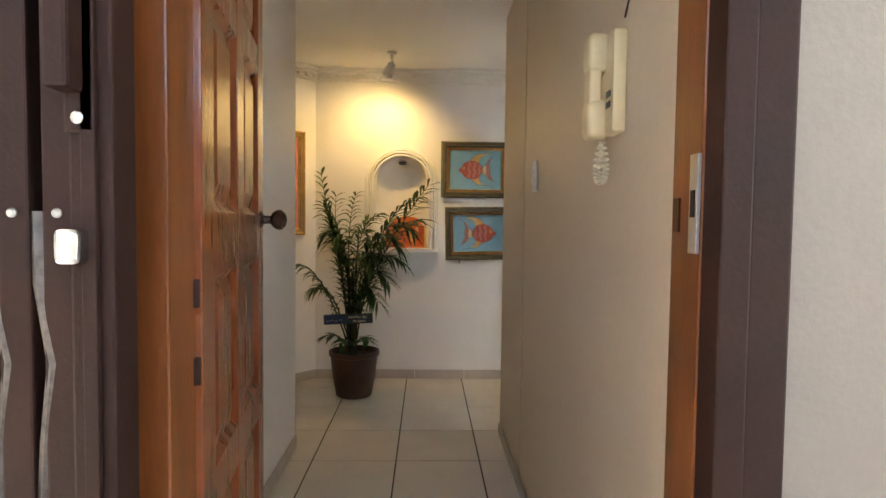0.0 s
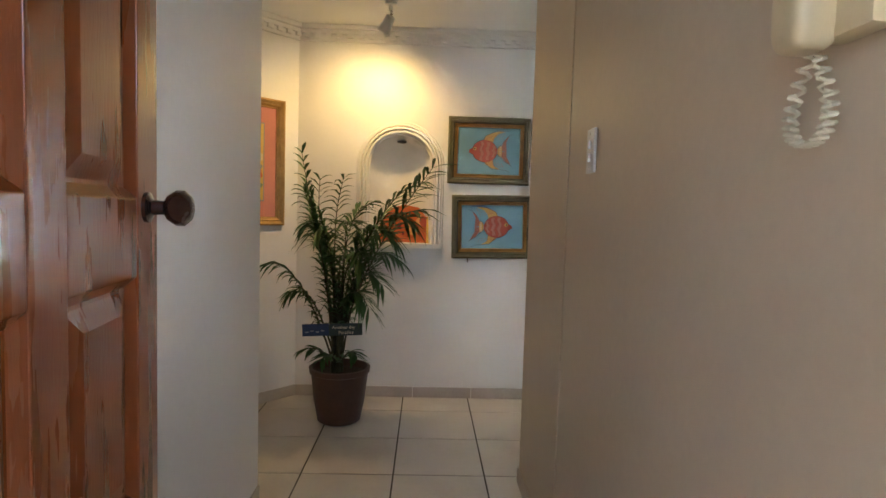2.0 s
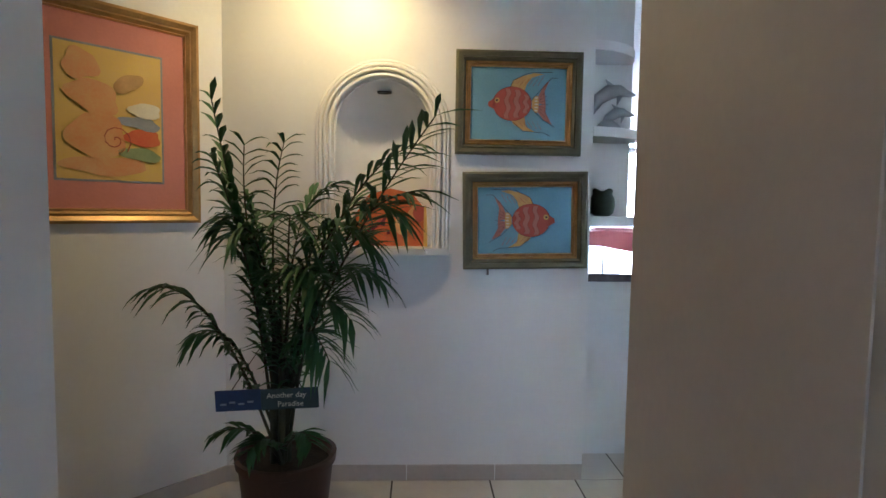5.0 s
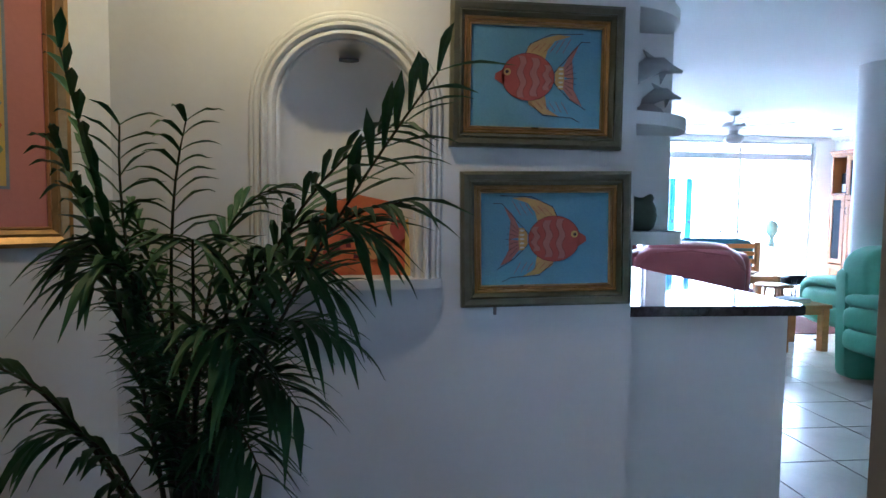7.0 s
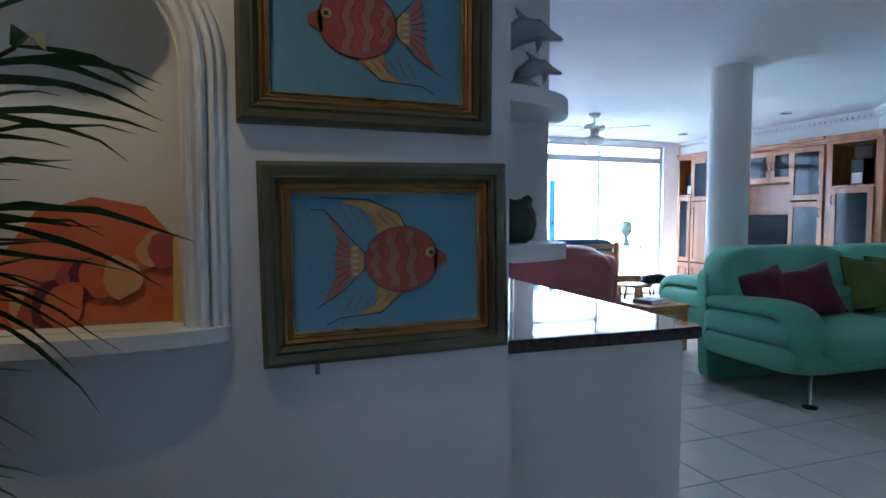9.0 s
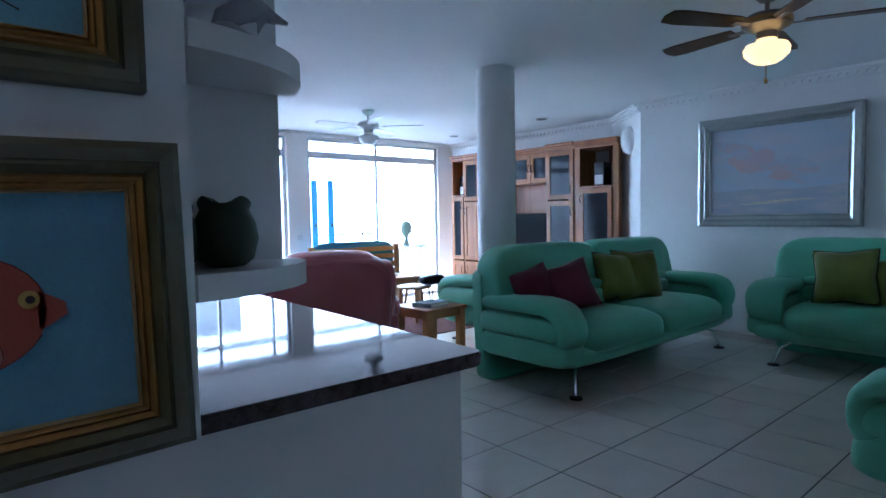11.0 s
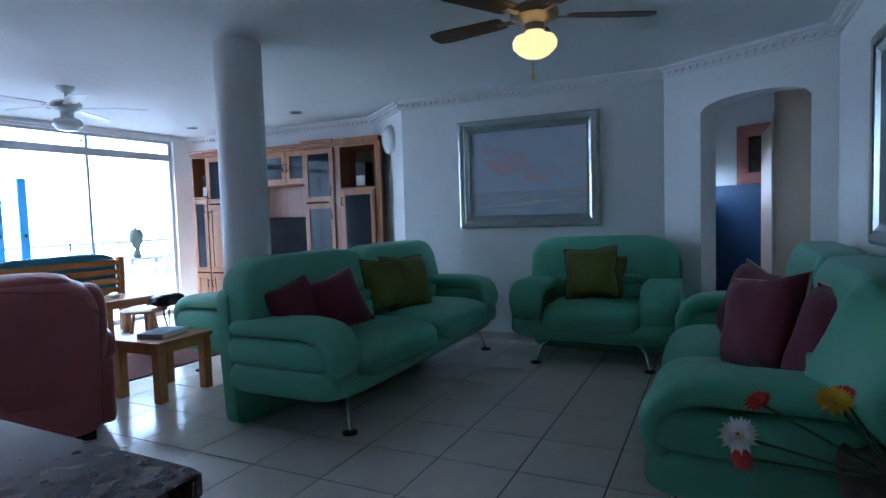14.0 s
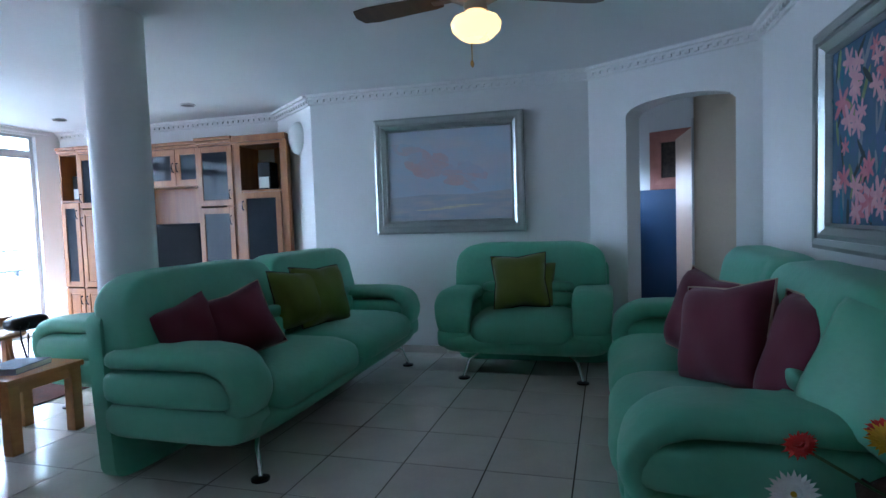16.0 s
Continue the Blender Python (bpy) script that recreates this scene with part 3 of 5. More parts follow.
# ---- framed pictures ----
def mitred(bm, w, h, inset0, inset1, y0, y1):
    """Picture moulding between two insets from the outer edge; local x right, z up, y into the wall."""
    def rect(i, y):
        return [bm.verts.new((-w / 2 + i, y, -h / 2 + i)), bm.verts.new((w / 2 - i, y, -h / 2 + i)), bm.verts.new((w / 2 - i, y, h / 2 - i)), bm.verts.new((-w / 2 + i, y, h / 2 - i))]
    rr = [rect(inset0, 0), rect(inset0, y0), rect(inset0 + (inset1 - inset0) * 0.4, min(y0, y1) - 0.004), rect(inset1, y1), rect(inset1, 0)]
    for p, q in zip(rr, rr[1:]):
        for i in range(4):
            bm.faces.new((p[i], p[(i + 1) % 4], q[(i + 1) % 4], q[i]))
    return bm

def picture(name, m, w, h, layers, canvas, label, depth=-0.004):
    ob = thing(name, m, label, "picture")
    inset = 0.0
    for pn, width, y0, y1, mt in layers:
        part(pn, mitred(bmesh.new(), w, h, inset, inset + width, y0, y1), mt, ob)
        inset += width
    part("canvas", B(-w / 2 + inset, w / 2 - inset, depth, -0.001, -h / 2 + inset, h / 2 - inset), canvas, ob)
    return ob

def fish(ob, s):
    """An angelfish that swims towards +x (s = 1) or -x (s = -1)."""
    y = -0.0045
    P = lambda pts: [(s * x * 1.15, z * 1.15) for x, z in pts]
    daub(ob, "top_fin", P([(0.035, 0.055), (0.025, 0.085), (-0.01, 0.105), (-0.06, 0.118), (-0.095, 0.115), (-0.05, 0.10), (-0.03, 0.075), (-0.02, 0.04)]), FISHYEL, y)
    daub(ob, "bottom_fin", P([(0.03, -0.05), (0.02, -0.075), (-0.02, -0.10), (-0.065, -0.105), (-0.03, -0.085), (-0.025, -0.05)]), FISHYEL, y)
    daub(ob, "tail_top", P([(-0.045, 0.008), (-0.075, 0.03), (-0.095, 0.07), (-0.12, 0.095), (-0.10, 0.05), (-0.105, 0.0)]), FISHPINK, y)
    daub(ob, "tail_bottom", P([(-0.045, -0.008), (-0.075, -0.03), (-0.10, -0.06), (-0.13, -0.075), (-0.105, -0.03), (-0.105, 0.0)]), FISHPINK, y)
    daub(ob, "tail_band", P([(-0.052, 0.014), (-0.062, 0.03), (-0.075, 0.032), (-0.078, 0.0), (-0.075, -0.032), (-0.062, -0.03), (-0.052, -0.014)]), FISHYEL, y - 0.0015)
    for k in range(5):
        daub(ob, "tail_spot", P(oval(-0.068, 0.024 - 0.012 * k, 0.007, 0.003, 8)), PALE, y - 0.003)
    daub(ob, "body", P(oval(0.025, 0.0, 0.074, 0.064, 28)), FISHRED, y - 0.0015)
    daub(ob, "snout", P([(0.09, 0.022), (0.116, 0.006), (0.118, -0.008), (0.105, -0.016), (0.09, -0.024)]), FISHRED, y - 0.0015)
    for x0, x1, hgt in ((-0.038, -0.020, 0.034), (-0.004, 0.016, 0.052), (0.034, 0.052, 0.056)):
        left = [(x0 + 0.005 * math.sin(j * 0.9), -hgt + 2 * hgt * j / 14) for j in range(15)]
        right = [(x1 + 0.005 * math.sin(j * 0.9 + 0.4), -hgt + 2 * hgt * j / 14) for j in range(15)]
        daub(ob, "stripe", P(left + right[::-1]), FISHPINK, y - 0.003, 0.0006)
        for line in (left, right):
            part("stripe_line", tube(bmesh.new(), [(s * x * 1.15, y - 0.0036, z * 1.15) for x, z in line], 0.0007, 4), DARKRED, ob)
    for k in range(7):
        x, z = -0.115 + 0.004 * abs(k - 3), 0.048 - 0.016 * k
        part("tail_ray", tube(bmesh.new(), [(s * -0.080 * 1.15, y - 0.0022, 0.5 * z * 1.15), (s * x * 1.15, y - 0.0022, z * 1.15)], 0.0007, 4), INK, ob)
    for k in range(6):
        x = 0.02 - 0.018 * k
        part("fin_ray", tube(bmesh.new(), [(s * (x - 0.002) * 1.15, y - 0.0022, 0.068 * 1.15), (s * (x - 0.025) * 1.15, y - 0.0022, (0.088 + 0.004 * k) * 1.15)], 0.0007, 4), FISHRED, ob)
        part("fin_ray", tube(bmesh.new(), [(s * (x - 0.002) * 1.15, y - 0.0022, -0.066 * 1.15), (s * (x - 0.02) * 1.15, y - 0.0022, (-0.082 - 0.003 * k) * 1.15)], 0.0007, 4), FISHRED, ob)
    outline = oval(0.025, 0.0, 0.0745, 0.0645, 28)
    part("body_outline", tube(bmesh.new(), [(s * x * 1.15, y - 0.003, z * 1.15) for x, z in outline[1:-1]], 0.0008, 4), DARKRED, ob)
    daub(ob, "eye", P(oval(0.083, 0.012, 0.010, 0.010, 14)), FISHYEL, y - 0.003)
    daub(ob, "pupil", P(oval(0.084, 0.012, 0.0045, 0.0045, 12)), INK, y - 0.0045)
    for pts in ([(0.035, 0.06), (0.02, 0.09), (-0.04, 0.118), (-0.13, 0.122)], [(-0.045, 0.01), (-0.09, 0.06), (-0.125, 0.10), (-0.15, 0.10)], [(-0.045, -0.01), (-0.09, -0.055), (-0.14, -0.085)], [(0.02, -0.07), (-0.02, -0.103), (-0.10, -0.108), (-0.125, -0.12)]):
        part("ink_line", tube(bmesh.new(), [(s * x * 1.15, y - 0.002, z * 1.15) for x, z in pts], 0.0011, 4), INK, ob)

FISHFRAME = [("outer_moulding", 0.026, -0.026, -0.030, GREENFRAME), ("inner_moulding", 0.018, -0.026, -0.016, GREENFRAME), ("gold_band", 0.010, -0.016, -0.012, GOLD), ("slip", 0.010, -0.010, -0.008, GOLD), ("lip", 0.004, -0.010, -0.006, BRIGHTGOLD)]
f1 = picture("fish_picture", pose(0.291, 4.974, 1.7165, 0, 0, 0), 0.558, 0.450, FISHFRAME, BLUECANVAS, "green and gold framed painting of a red angelfish on blue")
fish(f1, -1)
f2 = picture("fish_picture", pose(0.332, 4.974, 1.203, 0, -1.2, 0), 0.558, 0.432, FISHFRAME, BLUECANVAS, "lower green and gold framed painting of a red angelfish on blue")
fish(f2, 1)
solid("picture_hook", B(0.165, 0.175, 4.966, 4.974, 0.955, 0.985, 0.002), WORN, "small grey hook under a picture", "hook")

lm, ll = along((-1.0, 4.975), (-1.9, 4.02))
lp = picture("shell_picture", lm @ pose(0.115 + 0.33, 0, 1.58, 0, 0, 0) @ pose(0, -0.001, 0, 0, 0, 0), 0.66, 0.81, [("gold_moulding", 0.028, -0.024, -0.020, GOLD), ("gold_slope", 0.02, -0.018, -0.012, GOLD), ("gold_lip", 0.008, -0.012, -0.008, BRIGHTGOLD)], MAUVE, "gold framed watercolour of shells with a pink mount")
# the wall frame is mirrored, so the picture's own right lies towards the corner at -x
daub(lp, "grey_line", [(-0.19, -0.25), (0.19, -0.25), (0.19, 0.25), (-0.19, 0.25)], GREYART, -0.0045)
daub(lp, "yellow_ground", [(-0.182, -0.242), (0.182, -0.242), (0.182, 0.242), (-0.182, 0.242)], YELART, -0.006)
for nm, pts, mt in (("white_cloud", oval(-0.12, 0.03, 0.06, 0.03, 20, 0, 0.1), PALE), ("grey_wash", oval(-0.10, -0.02, 0.08, 0.024, 20, 0.1, 0.15), GREYART), ("red_wash", oval(-0.11, -0.075, 0.068, 0.034, 20, 0, 0.1), REDART), ("green_wash", oval(-0.10, -0.14, 0.08, 0.025, 20, 0.1, 0.1), GREENART), ("shell_body", oval(0.05, -0.08, 0.10, 0.085, 24, 0, 0.08), ORANGEART), ("upper_shell", oval(0.06, 0.06, 0.09, 0.06, 24, 0.3, 0.1), ORANGEART), ("top_shell", oval(0.10, 0.17, 0.06, 0.055, 24, 0, 0.12), ORANGEART), ("small_shell", oval(-0.06, 0.125, 0.06, 0.03, 24, -0.5, 0.05), GOLD), ("sand", oval(0.02, -0.19, 0.15, 0.035, 24, 0, 0.1), ORANGEART)):
    daub(lp, nm, pts, mt, -0.0075 - 0.0004 * len(nm))
part("spiral_line", tube(bmesh.new(), [(-0.01 + 0.0035 * k * math.cos(k * 0.6), -0.0125, -0.09 + 0.0035 * k * math.sin(k * 0.6)) for k in range(18)], 0.002, 4), FISHRED, lp)

SILVERFRAME = [("outer_moulding", 0.05, -0.05, -0.055, SILVER), ("inner_moulding", 0.055, -0.045, -0.025, SILVER), ("inner_lip", 0.02, -0.03, -0.012, SILVER)]
pm, pl = along((6.41, 4.94), (6.36, 7.64))
sp = picture("seascape_picture", pm @ pose(1.29, -0.001, 1.715), 1.44, 1.10, SILVERFRAME, SEA, "silver framed pastel seascape with a pink cloud")
rnd = random.Random(21)
for k in range(26):
    u = rnd.uniform(-1, 1)
    daub(sp, "cloud", oval(0.10 + 0.34 * u + rnd.uniform(-0.05, 0.05), 0.08 + 0.13 * u + rnd.uniform(-0.10, 0.10), rnd.uniform(0.05, 0.13), rnd.uniform(0.025, 0.06), 22, rnd.uniform(-0.2, 0.6), 0.12), SEAPINK if k % 3 else SEALILAC, -0.0042 - 0.0001 * k, 0.00008)
daub(sp, "shore", [(-0.59, -0.42), (0.59, -0.42), (0.59, -0.20), (0.2, -0.18), (-0.2, -0.19), (-0.59, -0.16)], SEASAND, -0.0042, 0.0008)
for k in range(4):
    daub(sp, "wave", oval(-0.2 + 0.13 * k, -0.29 - 0.012 * k, 0.14, 0.006, 12), PALE, -0.0055, 0.0006)
qm, ql = along((0.468, 3.72), (5.66, 3.74))
fp = picture("flower_picture", qm @ pose(3.46, -0.001, 1.63), 1.15, 1.06, SILVERFRAME, FLOWERBG, "silver framed painting of pink lilies on dark blue")
rnd = random.Random(5)
BLUSH = mat("blush_floral_paint", (0.72, 0.44, 0.46), 0.7, 0.15, 14, 90, 0.05, second=(0.60, 0.30, 0.38))
for k in range(70):
    bm = bmesh.new()
    cx, cz, tilt = rnd.uniform(-0.40, 0.40), rnd.uniform(-0.36, 0.36), rnd.uniform(0.6, 2.5)
    y = -0.0042 - 0.00003 * k
    slab(bm, [(x, y, z) for x, z in oval(cx, cz, rnd.uniform(0.05, 0.11), rnd.uniform(0.008, 0.018), 10, tilt)], (0, -0.0002, 0))
    part("leaf", bm, (GREENART, BLUECLOTH, GREYART, SIGNDARK)[k % 4], fp)
for k in range(44):
    bm = bmesh.new()
    cx, cz = 0.40 * math.sin(k * 2.4) * (0.35 + 0.65 * rnd.random()), rnd.uniform(-0.36, 0.36)
    turn, size = rnd.uniform(0, 6), rnd.uniform(0.6, 1.15)
    for j in range(6):
        a = turn + j * 1.047 + rnd.uniform(-0.2, 0.2)
        r = size * rnd.uniform(0.034, 0.048)
        slab(bm, [(x, -0.0066 - 0.00005 * (k * 6 + j) / 3, z) for x, z in oval(cx + r * math.cos(a), cz + 0.8 * r * math.sin(a), r * 1.05, r * 0.36, 12, a, 0.05)], (0, -0.00015, 0))
    part("lily", bm, (FLOWERPINK, BLUSH, BLUSH)[k % 3], fp)

# ---- spotlight ----
spot = thing("ceiling_spotlight", pose(-0.36, 4.47, HALL_TOP), "lit white ceiling spotlight aimed at the niche wall", "spotlight")
part("base", lathe(bmesh.new(), [(0.035, -0.001), (0.035, -0.015), (0.012, -0.022), (0.012, -0.05)], 20), WHITEMETAL, spot, smooth=True)
part("arm", tube(bmesh.new(), [(0, 0, -0.04), (0.005, -0.01, -0.07), (-0.01, 0.005, -0.10)], 0.007, 8), CHROME, spot, smooth=True)
hm = look((-0.02, 0.01, -0.12), (-0.13, 0.11, -0.30))
part("shade", lathe(bmesh.new(), [(0.020, 0.05), (0.028, 0.045), (0.030, 0.0), (0.044, -0.045), (0.040, -0.045), (0.027, 0.0)], 22, hm), WHITEMETAL, spot, smooth=True)
part("bulb", lathe(bmesh.new(), [(0.004, -0.046), (0.026, -0.042), (0.036, -0.03), (0.030, -0.01)], 18, hm), BULB, spot, smooth=True)
lamp = new("spot_lamp", bpy.data.lights.new("spot_lamp", "SPOT"))
lamp.data.energy, lamp.data.color, lamp.data.spot_size, lamp.data.spot_blend, lamp.data.shadow_soft_size = SPOT_ENERGY, (1, 0.66, 0.25), radians(150), 0.9, 0.03
lamp.matrix_world = look((-0.40, 4.51, 2.32), (-0.52, 4.86, 1.70))

# ---- palm ----
plant = thing("potted_palm", pose(-0.625, 4.52, 0), "tall potted palm with feathery dark green fronds", "plant")
part("pot", lathe(bmesh.new(), [(0.115, 0.0), (0.13, 0.01), (0.155, 0.14), (0.172, 0.30), (0.182, 0.305), (0.185, 0.335), (0.170, 0.338), (0.160, 0.29)], 36), POT, plant, "brown plastic pot", True)
part("soil", lathe(bmesh.new(), [(0.001, 0.302), (0.10, 0.300), (0.161, 0.295)], 24), SOIL, plant)
rnd = random.Random(11)

def frond(parent, pts, n, length, droop, width=0.0105, spread=1.0):
    """A stalk through four points, with leaflets in two rows along its outer part."""
    p = [Vector(q) for q in pts]
    def at(t):
        u = 1 - t
        return p[0] * u ** 3 + p[1] * 3 * u * u * t + p[2] * 3 * u * t * t + p[3] * t ** 3
    bm = bmesh.new()
    tube(bm, [at(i / 14) for i in range(15)], [0.007 - 0.005 * i / 14 for i in range(15)], 6)
    stalk = part("stalk", bm, STEM, parent, smooth=True)
    for i in range(n):
        t = 0.26 + 0.74 * i / (n - 1)
        o = at(t)
        d = (at(min(1, t + 0.02)) - at(t - 0.02)).normalized()
        side = d.cross(Vector((0, 0, 1)))
        side = side.normalized() if side.length > 0.05 else Vector((1, 0, 0))
        for s in (-1, 1):
            bm = bmesh.new()
            L = length * (0.55 + 0.6 * math.sin(math.pi * (0.15 + 0.75 * (t - 0.3) / 0.7))) * rnd.uniform(0.8, 1.15)
            w = width * rnd.uniform(0.8, 1.2)
            way = (d * rnd.uniform(0.55, 0.9) + side * s * rnd.uniform(0.55, 0.9) * spread + Vector((0, 0, rnd.uniform(-0.25, 0.25)))).normalized()
            cross = way.cross(Vector((0, 0, 1))).normalized()
            prev = None
            for k in range(7):
                f = k / 6
                c = o + way * L * f - Vector((0, 0, droop * L * f * f * rnd.uniform(0.9, 1.1)))
                hw = w * (0.35 + 1.3 * f) if f < 0.5 else w * (1.0 - (f - 0.5) * 1.9)
                fold = Vector((0, 0, hw * 0.5))
                row = [bm.verts.new(c - cross * hw + fold), bm.verts.new(c), bm.verts.new(c + cross * hw + fold)]
                if prev:
                    bm.faces.new((prev[0], prev[1], row[1], row[0]))
                    bm.faces.new((prev[1], prev[2], row[2], row[1]))
                prev = row
            part("leaflet", bm, LEAF, stalk, smooth=True)

base = Vector((-0.02, 0, 0.30))
FRONDS = [
    ((-0.05, 0.02, 0.8), (-0.17, -0.02, 1.18), (-0.23, -0.08, 1.61), 15, 0.17, 0.5),
    ((-0.06, 0.02, 0.8), (-0.16, -0.03, 1.15), (-0.13, -0.05, 1.46), 14, 0.18, 0.7),
    ((-0.03, 0.0, 0.8), (-0.08, 0.0, 1.2), (0.01, -0.06, 1.47), 15, 0.17, 0.9),
    ((0.04, -0.02, 0.75), (0.24, -0.16, 1.15), (0.53, -0.33, 1.53), 19, 0.25, 0.5),
    ((0.06, -0.04, 0.8), (0.20, -0.16, 1.28), (0.47, -0.30, 1.30), 16, 0.23, 0.6),
    ((0.03, 0.0, 0.9), (0.20, -0.05, 1.35), (0.45, -0.14, 1.46), 16, 0.24, 0.6),
    ((-0.05, -0.05, 0.8), (-0.13, -0.10, 1.2), (-0.20, -0.16, 1.40), 16, 0.20, 0.8),
    ((0.05, -0.05, 0.8), (0.15, -0.12, 1.45), (0.42, -0.20, 1.22), 17, 0.22, 0.7),
    ((-0.10, -0.05, 0.6), (-0.24, -0.12, 1.00), (-0.39, -0.16, 0.97), 15, 0.17, 0.9),
    ((-0.08, -0.04, 0.6), (-0.18, -0.10, 0.90), (-0.27, -0.14, 0.80), 12, 0.16, 0.9),
    ((0.02, -0.02, 0.9), (0.10, -0.10, 1.38), (0.32, -0.12, 1.12), 17, 0.22, 0.8),
    ((0.0, 0.02, 0.9), (-0.02, 0.08, 1.30), (0.16, 0.16, 1.34), 15, 0.20, 0.6),
    ((-0.02, -0.04, 0.9), (-0.05, -0.12, 1.25), (-0.12, -0.20, 1.16), 17, 0.20, 0.9),
    ((-0.03, -0.03, 0.9), (-0.09, -0.08, 1.28), (-0.18, -0.10, 1.20), 16, 0.20, 0.9),
    ((0.0, -0.04, 0.8), (0.05, -0.12, 1.18), (0.16, -0.22, 1.00), 17, 0.21, 0.9),
    ((0.03, 0.0, 0.7), (0.10, -0.04, 1.05), (0.25, -0.12, 0.86), 15, 0.19, 0.9),
    ((0.03, -0.02, 0.7), (0.07, -0.06, 0.95), (0.18, -0.14, 0.72), 15, 0.18, 1.0),
    ((0.04, 0.0, 0.8), (0.13, -0.02, 1.15), (0.34, -0.08, 1.00), 15, 0.20, 0.9),
    ((0.0, -0.02, 0.7), (0.0, -0.08, 1.0), (0.01, -0.16, 1.02), 15, 0.18, 0.9),
    ((-0.02, 0.03, 0.8), (-0.10, 0.06, 1.15), (-0.15, 0.05, 1.28), 15, 0.18, 0.8),
    ((0.01, -0.03, 0.8), (0.03, -0.09, 1.25), (0.06, -0.18, 1.22), 16, 0.20, 0.9),
    ((-0.05, -0.06, 0.40), (-0.10, -0.10, 0.50), (-0.20, -0.13, 0.46), 9, 0.11, 0.6),
    ((0.04, -0.08, 0.42), (0.08, -0.12, 0.50), (0.12, -0.16, 0.44), 9, 0.11, 0.6),
    ((-0.01, -0.08, 0.40), (-0.04, -0.13, 0.48), (-0.08, -0.19, 0.42), 9, 0.11, 0.6),
]
for k in range(5):
    a = k * 1.2566
    q = base + Vector((0.028 * math.cos(a), 0.028 * math.sin(a), 0))
    cane = [q, q + Vector((0.006 * math.cos(a + 1), 0.006 * math.sin(a), 0.25)), q + Vector((-0.01 * math.cos(a), 0.008, 0.42 + 0.05 * k))]
    part("cane", tube(bmesh.new(), cane, [0.013, 0.012, 0.008], 8), STEM, plant, smooth=True)
for p1, p2, p3, n, ln, dr in FRONDS:
    frond(plant, (base + Vector((rnd.uniform(-0.025, 0.025), rnd.uniform(-0.025, 0.025), 0)), p1, p2, p3), round(n * 1.4), ln * 0.86, dr * 0.55)
sg = thing("hanging_sign", pose(-0.645, 4.335, 0.60, 0, -3, 0), "small dark blue wooden sign hung on the palm", "sign")
part("board", B(-0.172, -0.02, -0.005, 0.005, -0.035, 0.035, 0.002), SIGNBLUE, sg)
part("second_board", B(-0.0198, 0.172, -0.005, 0.005, -0.037, 0.033, 0.002), SIGNDARK, sg)
part("cord", tube(bmesh.new(), [(-0.12, 0.0, 0.03), (-0.01, 0.12, 0.20), (0.12, 0.0, 0.03)], 0.002, 5), DARKPIPE, sg)
def words(parent, text, size, m, mt):
    cu = bpy.data.curves.new("lettering", "FONT")
    cu.body, cu.size, cu.extrude = text, size, 0.0006
    tmp = bpy.data.objects.new("lettering", cu)
    me = bpy.data.meshes.new_from_object(tmp)
    bpy.data.objects.remove(tmp)
    me.materials.append(mt)
    ob = new("lettering", me)
    ob.parent = parent
    ob.matrix_basis = m
words(sg, "Another day", 0.026, pose(0.0, -0.006, 0.004, 90), PALE)
words(sg, "Paradise", 0.026, pose(0.035, -0.006, -0.026, 90), PALE)
for k in range(4):
    part("painted_bar", B(-0.155 + 0.03 * k, -0.135 + 0.03 * k, -0.0062, -0.005, -0.014 + 0.006 * (k % 2), -0.008 + 0.006 * (k % 2)), GREYART, sg)

# ---- counter and shelves ----
counter = thing("breakfast_counter", pose(0, 0, 0), "white breakfast counter with a polished brown granite top", "counter")
part("front_panel", B(0.502, 1.41, 5.255, 5.33, 0, 0.899), PLASTER, counter)
part("side_panel", B(1.335, 1.41, 5.331, 7.45, 0, 0.899), PLASTER, counter)
top = slab(bmesh.new(), [(0.502, 5.205, 0.90), (1.43, 5.205, 0.90), (1.455, 5.215, 0.90), (1.462, 5.24, 0.90), (1.50, 7.5, 0.90), (0.85, 7.5, 0.90), (0.85, 6.4, 0.90), (0.502, 6.4, 0.90)], (0, 0, 0.04))
bmesh.ops.bevel(top, geom=top.edges[:], offset=0.005, segments=2, affect="EDGES")
part("granite_top", top, GRANITE, counter, "polished mottled brown granite slab")

def shelf(z, reach=1.0):
    arc = [(0.502, 5.05), (0.60, 5.05)] + [(0.62 + 0.335 * reach * math.sin(math.pi / 2 * i / 14), 5.31 - 0.26 * math.cos(math.pi / 2 * i / 14)) for i in range(15)] + [(0.62 + 0.335 * reach, 5.317), (0.502, 5.317)]
    arc = [(x, max(y, 5.118) if x < 0.632 else y) for x, y in arc]
    bm = slab(bmesh.new(), [(x, y, z - 0.045) for x, y in arc], (0, 0, 0.045))
    return tagged(link("display_shelf", bm, PLASTER), "white rounded corner display shelf", "shelf", "corner shelves")
shelf(1.225); shelf(1.64); shelf(2.03, 0.88)

